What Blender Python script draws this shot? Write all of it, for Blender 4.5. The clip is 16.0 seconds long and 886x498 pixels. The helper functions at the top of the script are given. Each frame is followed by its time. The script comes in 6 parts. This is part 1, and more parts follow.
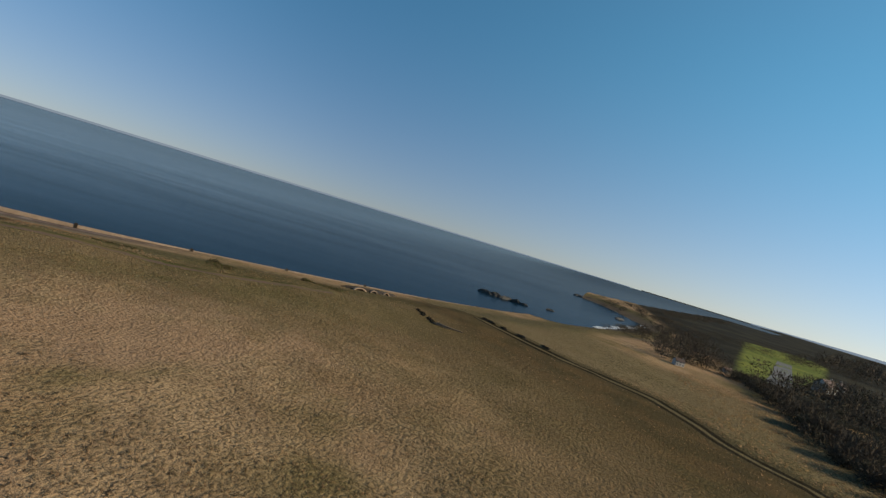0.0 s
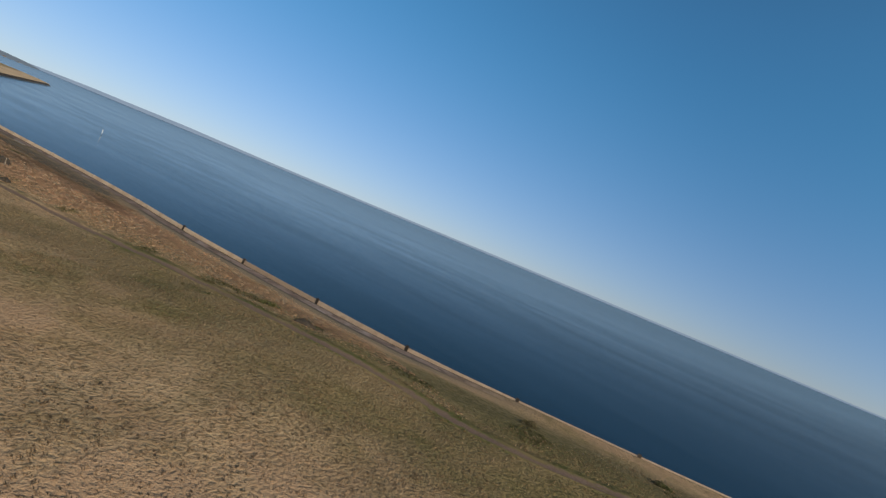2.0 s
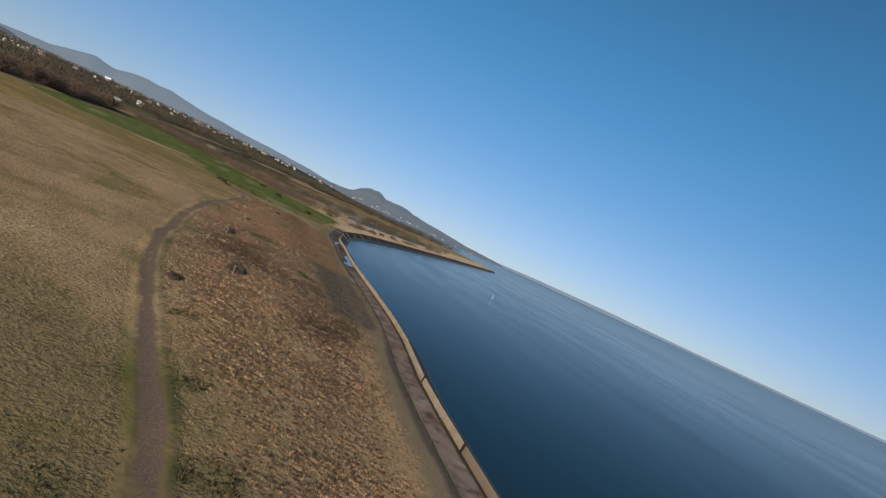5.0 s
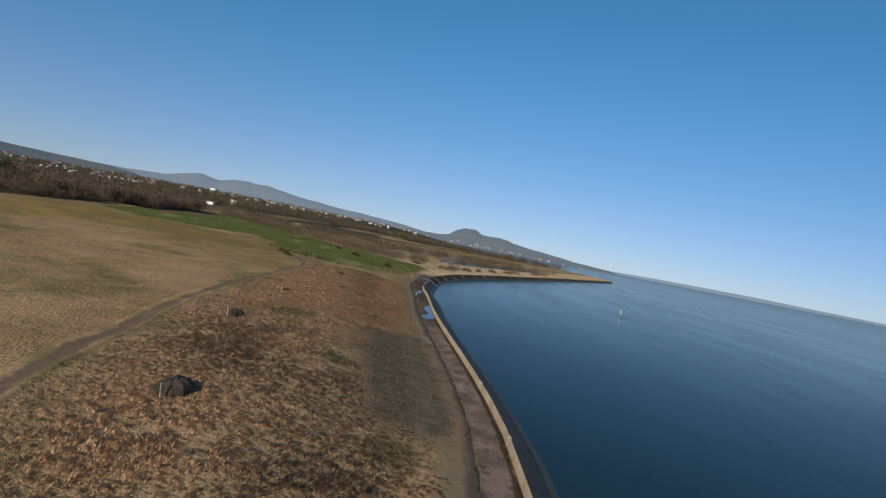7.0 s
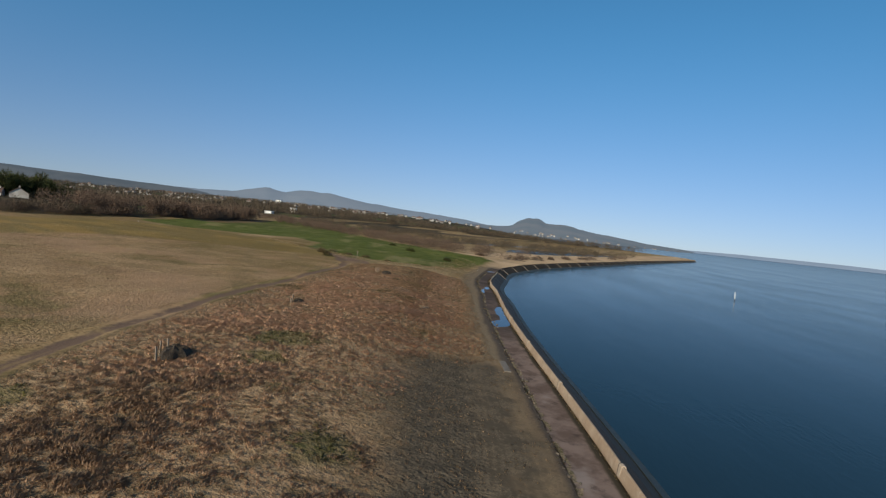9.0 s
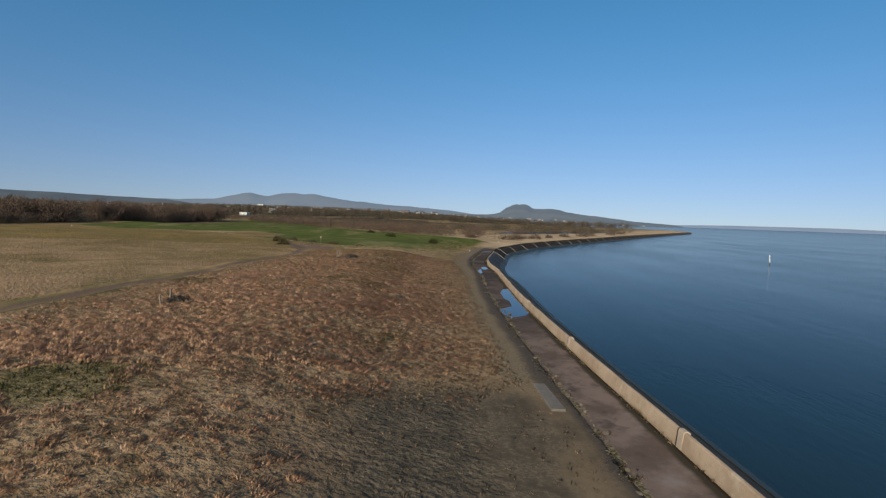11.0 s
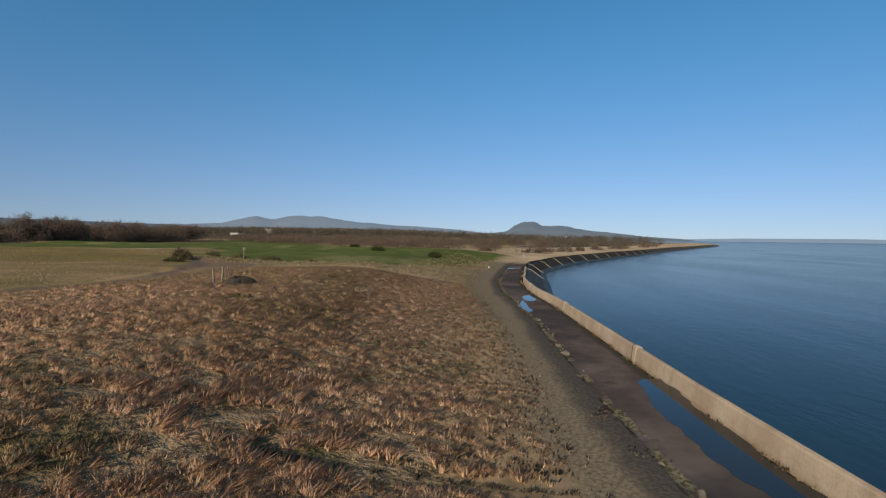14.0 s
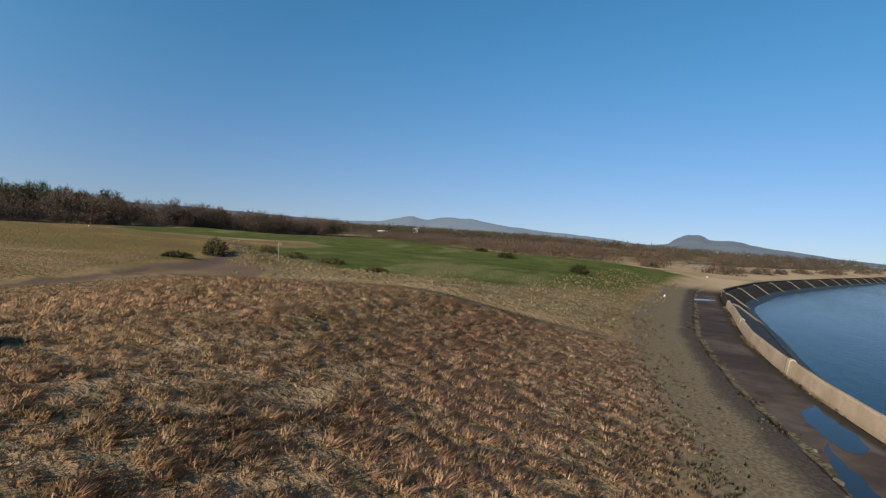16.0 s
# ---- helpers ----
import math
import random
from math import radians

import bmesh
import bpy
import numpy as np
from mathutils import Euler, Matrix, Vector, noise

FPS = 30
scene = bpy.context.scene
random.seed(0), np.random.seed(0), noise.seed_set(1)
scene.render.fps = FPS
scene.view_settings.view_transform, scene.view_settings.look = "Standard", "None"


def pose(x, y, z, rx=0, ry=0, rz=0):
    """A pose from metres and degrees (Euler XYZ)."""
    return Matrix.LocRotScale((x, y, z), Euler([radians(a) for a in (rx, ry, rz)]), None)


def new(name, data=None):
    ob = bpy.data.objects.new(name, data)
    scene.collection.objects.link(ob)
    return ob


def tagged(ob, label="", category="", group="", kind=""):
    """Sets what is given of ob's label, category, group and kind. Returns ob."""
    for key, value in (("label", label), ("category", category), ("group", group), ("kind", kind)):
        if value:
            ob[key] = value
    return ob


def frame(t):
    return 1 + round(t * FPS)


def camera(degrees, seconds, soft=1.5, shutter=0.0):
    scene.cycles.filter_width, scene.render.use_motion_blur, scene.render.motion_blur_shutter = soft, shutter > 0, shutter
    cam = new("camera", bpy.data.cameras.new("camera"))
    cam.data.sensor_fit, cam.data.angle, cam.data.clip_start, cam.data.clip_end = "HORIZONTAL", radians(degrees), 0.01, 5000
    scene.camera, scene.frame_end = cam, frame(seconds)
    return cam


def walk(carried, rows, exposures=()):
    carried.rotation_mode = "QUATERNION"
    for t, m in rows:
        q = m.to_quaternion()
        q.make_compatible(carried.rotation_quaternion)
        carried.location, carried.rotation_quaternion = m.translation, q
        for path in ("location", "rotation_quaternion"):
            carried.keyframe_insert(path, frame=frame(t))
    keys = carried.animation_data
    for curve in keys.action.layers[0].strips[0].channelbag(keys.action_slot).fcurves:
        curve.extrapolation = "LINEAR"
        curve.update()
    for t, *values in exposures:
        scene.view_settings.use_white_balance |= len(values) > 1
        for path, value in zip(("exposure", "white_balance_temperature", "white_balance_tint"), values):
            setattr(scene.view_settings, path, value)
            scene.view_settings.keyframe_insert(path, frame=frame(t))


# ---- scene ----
cam = camera(79.0, 16.0, soft=1.3)
# seconds, eye (m), turn (degrees)
ROWS = [
    (0.0, 16.96, 8.78, 21.13, 87.74, -16.90, 16.50),
    (0.5, 16.48, 16.17, 21.44, 87.86, -19.27, 28.30),
    (1.0, 13.95, 22.03, 21.93, 87.88, -21.19, 39.14),
    (1.5, 9.11, 28.32, 22.10, 88.14, -22.21, 49.17),
    (2.0, 3.30, 37.58, 21.96, 88.32, -22.45, 59.51),
    (2.5, -3.52, 45.55, 21.75, 88.59, -20.83, 65.92),
    (3.0, -10.58, 51.27, 21.80, 88.47, -19.80, 71.02),
    (3.5, -19.19, 56.19, 21.88, 88.79, -20.89, 77.99),
    (4.0, -28.37, 60.29, 21.85, 88.65, -20.84, 85.21),
    (4.5, -37.27, 63.35, 21.48, 88.71, -21.83, 92.72),
    (5.0, -46.30, 65.61, 21.29, 88.74, -24.62, 105.77),
    (5.2, -49.71, 66.33, 21.20, 88.85, -24.52, 110.28),
    (7.3, -89.55, 54.57, 20.40, 88.69, -9.27, 116.52),
    (7.5, -92.74, 52.87, 20.13, 88.59, -8.41, 116.30),
    (8.0, -100.51, 48.66, 19.31, 88.21, -7.60, 118.40),
    (8.5, -108.19, 44.40, 18.40, 87.65, -8.13, 123.05),
    (9.0, -115.21, 40.33, 17.61, 87.33, -6.11, 123.82),
    (9.5, -121.56, 36.31, 16.80, 86.58, -4.08, 121.52),
    (9.7, -123.99, 34.71, 16.31, 86.33, -3.52, 120.65),
    (11.8, -154.25, 17.25, 10.01, 86.80, -1.14, 123.38),
    (12.0, -157.35, 15.20, 9.68, 86.62, -1.08, 123.23),
    (12.5, -165.10, 10.35, 8.81, 87.20, -0.91, 122.72),
    (13.0, -172.80, 5.56, 8.43, 88.57, -0.41, 122.29),
    (13.5, -180.32, 0.80, 8.31, 88.80, -0.55, 122.53),
    (14.0, -187.91, -3.92, 8.24, 88.76, -0.66, 123.29),
    (14.5, -195.29, -8.32, 8.25, 88.68, -1.51, 126.87),
    (15.0, -202.44, -12.82, 8.15, 88.75, -2.31, 130.51),
    (15.5, -209.29, -17.54, 8.14, 88.63, -3.19, 134.41),
    (16.0, -216.02, -22.04, 8.07, 88.67, -3.83, 139.13),
]
walk(cam, [(t, pose(x, y, z, rx, ry, rz)) for t, x, y, z, rx, ry, rz in ROWS],
     [(0.0, -0.10, 7050, 10), (0.5, -0.06, 6800, 10), (1.2, 0.0, 6500, 10), (3.0, 0.06, 6500, 10), (5.0, 0.0, 6500, 10), (12.0, 0.0, 6500, 10), (14.5, 0.04, 6500, 10), (16.0, 0.13, 6500, 10)])

# ---- light ----
SUN_DIR = Vector((0.915, 0.12, 0.40)).normalized()
world = bpy.data.worlds.new("sky")
scene.world = world
world.use_nodes = True
wn = world.node_tree
sky = wn.nodes.new("ShaderNodeTexSky")
sky.sky_type = "NISHITA"
sky.sun_disc = False
sky.sun_elevation = math.asin(SUN_DIR.z)
sky.sun_rotation = math.atan2(SUN_DIR.x, SUN_DIR.y)
sky.altitude = 0
sky.air_density, sky.dust_density, sky.ozone_density = 1.0, 0.55, 1.5
coord = wn.nodes.new("ShaderNodeTexCoord")
lift = wn.nodes.new("ShaderNodeVectorMath")
lift.operation = "ADD"
lift.inputs[1].default_value = (0, 0, 0.06)
wn.links.new(coord.outputs["Generated"], lift.inputs[0])
wn.links.new(lift.outputs[0], sky.inputs[0])
cool = wn.nodes.new("ShaderNodeMix")
cool.data_type, cool.blend_type = "RGBA", "MULTIPLY"
cool.inputs[0].default_value = 1.0
split = wn.nodes.new("ShaderNodeSeparateXYZ")
wn.links.new(coord.outputs["Generated"], split.inputs[0])
height = wn.nodes.new("ShaderNodeMapRange")
height.interpolation_type = "SMOOTHSTEP"
for sock, v in zip(height.inputs[1:5], (-0.05, 0.42, 0.0, 1.0)):
    sock.default_value = v
wn.links.new(split.outputs[2], height.inputs[0])
tint = wn.nodes.new("ShaderNodeMix")
tint.data_type = "RGBA"
tint.inputs[6].default_value = (0.765, 0.79, 1.03, 1.0)
tint.inputs[7].default_value = (0.46, 1.05, 1.30, 1.0)
over = wn.nodes.new("ShaderNodeMapRange")
over.interpolation_type = "SMOOTHSTEP"
for sock, v in zip(over.inputs[1:5], (0.45, 0.85, 0.0, 1.0)):
    sock.default_value = v
wn.links.new(split.outputs[2], over.inputs[0])
zenith = wn.nodes.new("ShaderNodeMix")
zenith.data_type = "RGBA"
zenith.inputs[7].default_value = (0.36, 0.52, 0.62, 1.0)
wn.links.new(over.outputs[0], zenith.inputs[0])
wn.links.new(tint.outputs[2], zenith.inputs[6])
wn.links.new(height.outputs[0], tint.inputs[0])
wn.links.new(zenith.outputs[2], cool.inputs[7])
wn.links.new(sky.outputs[0], cool.inputs[6])
# haze brightens the sky towards the sun
toward = wn.nodes.new("ShaderNodeVectorMath")
toward.operation = "DOT_PRODUCT"
toward.inputs[1].default_value = SUN_DIR
wn.links.new(coord.outputs["Generated"], toward.inputs[0])
glow = wn.nodes.new("ShaderNodeMapRange")
glow.interpolation_type = "SMOOTHSTEP"
for sock, v in zip(glow.inputs[1:5], (-0.35, 0.60, 0.0, 1.0)):
    sock.default_value = v
wn.links.new(toward.outputs["Value"], glow.inputs[0])
hazy = wn.nodes.new("ShaderNodeMix")
hazy.data_type = "RGBA"
hazy.inputs[6].default_value = (1.0, 1.0, 1.0, 1.0)
hazy.inputs[7].default_value = (1.80, 1.68, 1.50, 1.0)
wn.links.new(glow.outputs[0], hazy.inputs[0])
lit = wn.nodes.new("ShaderNodeMix")
lit.data_type, lit.blend_type = "RGBA", "MULTIPLY"
lit.inputs[0].default_value = 1.0
wn.links.new(cool.outputs[2], lit.inputs[6])
wn.links.new(hazy.outputs[2], lit.inputs[7])
wn.links.new(lit.outputs[2], wn.nodes["Background"].inputs[0])
wn.nodes["Background"].inputs[1].default_value = 0.095
sun = new("sun", bpy.data.lights.new("sun", "SUN"))
sun.data.energy, sun.data.angle, sun.data.color = 5.0, radians(0.53), (1.0, 0.85, 0.64)
sun.matrix_world = SUN_DIR.to_track_quat("Z", "Y").to_matrix().to_4x4()


# ---- small helpers ----
def smooth(a, b, v):
    k = np.clip((np.asarray(v, float) - a) / (b - a), 0, 1)
    return k * k * (3 - 2 * k)


def mesh_of(name, verts, faces, material=None, shade=False):
    me = bpy.data.meshes.new(name)
    me.from_pydata([tuple(v) for v in verts], [], [tuple(f) for f in faces])
    if material:
        me.materials.append(material)
    if shade:
        me.shade_smooth()
    me.update()
    return me


def tri_mesh(name, verts, tris, material):
    """A mesh from arrays of corners and triangles."""
    me = bpy.data.meshes.new(name)
    nv, nf = len(verts), len(tris)
    me.vertices.add(nv)
    me.vertices.foreach_set("co", np.asarray(verts, np.float32).ravel())
    me.loops.add(nf * 3)
    me.loops.foreach_set("vertex_index", np.asarray(tris, np.int32).ravel())
    me.polygons.add(nf)
    me.polygons.foreach_set("loop_start", np.arange(0, nf * 3, 3, dtype=np.int32))
    me.materials.append(material)
    me.update(calc_edges=True)
    return me


def part(name, me, parent=None, label="", m=None):
    """One mesh object under a thing or a part."""
    ob = new(name, me)
    if parent:
        ob.parent = parent
    if m is not None:
        ob.matrix_basis = m
    if label:
        ob["label"] = label
    return ob


def bm_mesh(name, bm, material, shade=False):
    me = bpy.data.meshes.new(name)
    bm.to_mesh(me)
    bm.free()
    me.materials.append(material)
    if shade:
        me.shade_smooth()
    return me


def seg_dist(px, py, line):
    """Distance to a polyline, side (left positive) and length along it."""
    best = np.full(px.shape, 1e9)
    side = np.ones(px.shape)
    along = np.zeros(px.shape)
    s0 = 0.0
    for (ax, ay), (bx, by) in zip(line[:-1], line[1:]):
        dx, dy = bx - ax, by - ay
        ln = math.hypot(dx, dy)
        k = np.clip(((px - ax) * dx + (py - ay) * dy) / (ln * ln), 0, 1)
        ex, ey = px - ax - k * dx, py - ay - k * dy
        d = np.hypot(ex, ey)
        near = d < best
        best = np.where(near, d, best)
        side = np.where(near, np.sign(dx * (py - ay) - dy * (px - ax)), side)
        along = np.where(near, s0 + k * ln, along)
        s0 += ln
    return best, side, along


def poly_sd(px, py, poly):
    """Signed distance to a polygon, positive inside."""
    d, _, _ = seg_dist(px, py, poly + poly[:1])
    inside = np.zeros(px.shape, bool)
    for (ax, ay), (bx, by) in zip(poly, poly[1:] + poly[:1]):
        cross = ((ay > py) != (by > py)) & (px < (bx - ax) * (py - ay) / (by - ay + 1e-12) + ax)
        inside ^= cross
    return np.where(inside, d, -d)


def wob(x, y, scale, seed=0.0):
    """Cheap smooth noise in about -1..1."""
    u, v = x / scale + seed * 3.1, y / scale - seed * 1.7
    return (np.sin(u * 1.3 + 1.7 * np.sin(v * 0.9 + seed)) + np.sin(v * 1.7 + 1.3 * np.sin(u * 1.1 + 2.0)) + np.sin((u + v) * 2.3 + seed) * 0.5) / 2.5


def curve_points(line, step):
    """A polyline rounded by Catmull-Rom and cut at even steps."""
    P = [np.array(p, float) for p in line]
    P = [2 * P[0] - P[1]] + P + [2 * P[-1] - P[-2]]
    out = []
    for a, b, c, d in zip(P[:-3], P[1:-2], P[2:-1], P[3:]):
        n = max(2, int(np.linalg.norm(c - b) / step))
        for i in range(n):
            t = i / n
            out.append(0.5 * (2 * b + (c - a) * t + (2 * a - 5 * b + 4 * c - d) * t * t + (3 * b - a - 3 * c + d) * t ** 3))
    out.append(P[-2])
    return [tuple(p) for p in out]


# ---- plan ----
LANE, FIELD = 1.95, 4.2
COAST = [(12.7, 454), (33, 415), (45.3, 365), (50, 336), (25.5, 250), (9.2, 213.6), (-2, 178), (-10.5, 160), (-21.5, 140.5), (-33.5, 124.8), (-45.5, 110), (-57.8, 96), (-70.6, 83.2),
         (-86, 72.2), (-102.5, 61.3), (-119.5, 50.8), (-138, 41), (-157.2, 28.9), (-180.6, 12.9), (-197, 1.9), (-210, -6.5), (-222.5, -14.1), (-237.2, -23.2), (-245.5, -28.9), (-259.5, -36.8),
         (-277.5, -44.8), (-285, -48.3), (-301, -55.3), (-312, -59), (-327, -62.2), (-350, -66.8), (-375, -69.6), (-430, -73.5), (-540, -79), (-620, -84), (-740, -88), (-930, -95), (-1050, -98)]
COAST = curve_points(COAST, 12.0)
CX, CY = np.array(COAST).T
CS = np.r_[0, np.cumsum(np.hypot(np.diff(CX), np.diff(CY)))]
PATH = curve_points([(-24, 93), (-34.5, 77), (-46.5, 69), (-55.2, 61.6), (-62, 56.2), (-69, 50.8), (-75, 45), (-80.6, 38.8), (-86.2, 32.8), (-95.4, 23), (-105, 13.6), (-115, 5.2), (-124, -1.2), (-135, -9.6), (-150.5, -20.2),
                     (-163, -28.2), (-177, -35.8), (-189, -42), (-203, -50), (-216.5, -57.8), (-227, -66), (-233.5, -74), (-240, -88), (-249.5, -112)], 3.0)
TRACK = curve_points([(-2.8, 122.7), (5.3, 117), (14.6, 110.5), (31.3, 101.1), (40.1, 87.2), (49.9, 76.6), (54.8, 51.5), (63.2, 2.5)], 4.0)
SPUR = curve_points([(-219, -60.5), (-227, -61), (-233.5, -57.5), (-238.8, -50.5), (-243, -43), (-249, -36.5)], 3.0)
TRAIL = curve_points([(-196.3, -14.7), (-197.1, -13.1), (-198.2, -11.5), (-199.3, -9.8), (-200.2, -8.3)], 0.8)
GREEN = [(-247.5, -107), (-243.4, -85.1), (-243.2, -71.4), (-246.5, -61.1), (-254.3, -55.6), (-270.2, -56.7), (-285.8, -60.4), (-332, -73.5), (-346, -88), (-352, -120), (-367.1, -169.3), (-408.4, -242.2), (-509.2, -428.7), (-395, -316), (-310, -258), (-256, -235), (-246, -220), (-247, -196), (-260, -166), (-279.7, -152.1), (-274.8, -128.9)]
GOLD = [(-180, -186), (-207, -200), (-234, -206), (-250, -186), (-259, -155), (-260, -116), (-247, -88), (-228, -70), (-221, -90), (-208, -115), (-190, -127), (-160, -118), (-105, -128), (-60, -150), (-60, -200), (-110, -196)]
MEADOW = [(142.3, 490.3), (67.7, 203.2), (67.7, 172), (89, 219.3), (117.2, 268.2), (193.3, 466.2), (208.1, 558.4), (170.7, 510.3)]
LAGOON = [(-436, -124), (-502, -152), (-600, -146), (-676, -118), (-630, -108), (-545, -107), (-457, -110)]
POOLS = [(-446, -191), (-482, -215), (-560, -211), (-656, -194), (-716, -177), (-600, -180), (-507, -186)]
INLET = [(23.2, 501.9), (48.2, 566), (79.8, 627), (296.6, 1481.1), (440.7, 1724), (440.3, 1534.9), (743.3, 2487.9), (1289, 4266.1), (-54.2, 4819.7), (-1192.9, 4450.6), (-102.5, 612.3)]
COMB = [(-127.8, 30.4), (-129, 41), (-147.5, 30), (-169.5, 16), (-172, 12), (-166.2, 8.5), (-160.6, 6.8), (-150.5, 12.3), (-140.3, 20)]
LUSH = [(-152.7, -2.6, 4), (-146.6, 1.8, 2.4), (-137.9, 18.4, 2.4), (-127.3, -0, 2.4), (-90.9, 32.4, 1.8), (-80, 43.6, 1.8), (-72.9, 52, 2.6), (-69.4, 55.9, 2.2), (-65.2, 48.7, 1.8), (-62.4, 63.6, 2.6), (-50.9, 72.3, 3), (-39.4, 83.1, 3.4), (-27.5, 99.6, 3.6), (-209.6, -34, 1.4), (-191.1, -22.2, 1.5), (-226.9, -43, 1.6)]
PITS = [(-189.5, -11.6, 1.3), (-197.2, -16.7, 0.9), (-196.1, -22.4, 0.8), (-195, -20.4, 0.7), (-222.6, -35.3, 1.2), (-180.8, -10, 0.8), (-171.9, 1.1, 0.7), (-187.8, -24.7, 0.9)]
STRIP = [(-230.8, -63.6), (-237, -57.1), (-242.8, -48.1), (-247.7, -41.1), (-258.5, -44), (-271.8, -51.5), (-270.2, -56.7), (-254.3, -55.6), (-246.5, -61.1), (-243.3, -72.3), (-248.6, -112), (-257.6, -133.4), (-253.7, -139.1), (-243.8, -111.8), (-234.9, -76.9)]
DIRT = [(-221.5, -62.6), (-231.4, -59), (-234.7, -63.9), (-239.1, -79.1), (-240.3, -88.4), (-236.7, -87.6), (-230.9, -75.4), (-225.3, -69.8)]


def coast_sn(x, y):
    d, side, s = seg_dist(np.asarray(x, float), np.asarray(y, float), COAST)
    return d * side, s


S_WALL = CS[int(np.argmin(np.hypot(CX - 4, CY - 192)))]
S_BEND = CS[int(np.argmin(np.hypot(CX + 284, CY + 48)))]


def ground_z(x, y, sn=None):
    x, y = np.asarray(x, float), np.asarray(y, float)
    n, s = sn if sn is not None else coast_sn(x, y)
    wall = smooth(S_WALL - 6, S_WALL + 4, s) * (1 - smooth(S_BEND + 25, S_BEND + 60, s))
    spit = smooth(S_BEND + 25, S_BEND + 60, s)
    rough = 0.22 * wob(x, y, 9.0, 1) + 0.10 * wob(x, y, 3.1, 2)
    prom = LANE + 0.55 * smooth(-80, -50, x) + 0.18 * smooth(3.6, 4.1, n) + (FIELD - LANE - 0.18) * smooth(5, 25, n) + rough * smooth(9, 20, n)
    beach = np.minimum(-0.5 + n * 0.22, 3.2) + smooth(12, 40, n) * (1.0 + rough)
    far = 2.75 + 0.9 * smooth(2, 30, n) + rough * smooth(3, 20, n)
    z = beach * (1 - wall) * (1 - spit) + prom * wall + far * spit
    z = np.where(n < 0.2, np.minimum(z, 1.2 + n * 3), z)
    z = np.maximum(z, -3)
    # path and tracks are trodden in
    dp = seg_dist(x, y, PATH)[0]
    z = z - 0.16 * (1 - smooth(0.7, 1.5, dp))
    z = z - 0.25 * (1 - smooth(0.1, 0.6, seg_dist(x, y, TRAIL)[0]))
    dt = seg_dist(x, y, TRACK)[0]
    z = z - 0.1 * (1 - smooth(0.3, 0.8, np.abs(dt - 1.1))) - 0.1 * (1 - smooth(1.5, 3, dt))
    # a low bank between the field and the green
    z = z + 0.3 * smooth(-2, 4, poly_sd(x, y, STRIP)) + 0.4 * smooth(2, 20, poly_sd(x, y, GOLD)) - 1.6 * smooth(-3, 5, np.maximum(poly_sd(x, y, LAGOON), poly_sd(x, y, POOLS)))
    # the land rises far inland
    r, az = np.hypot(x + 100, y), np.degrees(np.arctan2(y, x + 100))
    rise = np.where(az < -90, smooth(-163, -142, az), 1.0) * np.where(az > -90, 1 - 0.72 * smooth(-75, -30, az), 1.0) * (1 - 0.8 * smooth(20, 50, az))
    z = z + rise * (22 * smooth(1000, 2800, r) + 10 * smooth(350, 1200, r) * smooth(-116, -132, az)) * smooth(40, 200, n)
    k = smooth(0, 25, poly_sd(x, y, INLET))
    z = z * (1 - k) - 5 * k
    for hx, hy, hr in PITS:
        z = z - 0.1 * (1 - smooth(0.3 * hr, hr, np.hypot(x - hx, y - hy)))
    return z


# ---- materials ----
def material(name):
    m = bpy.data.materials.new(name)
    m.use_nodes = True
    nt = m.node_tree
    return m, nt, nt.nodes["Principled BSDF"]


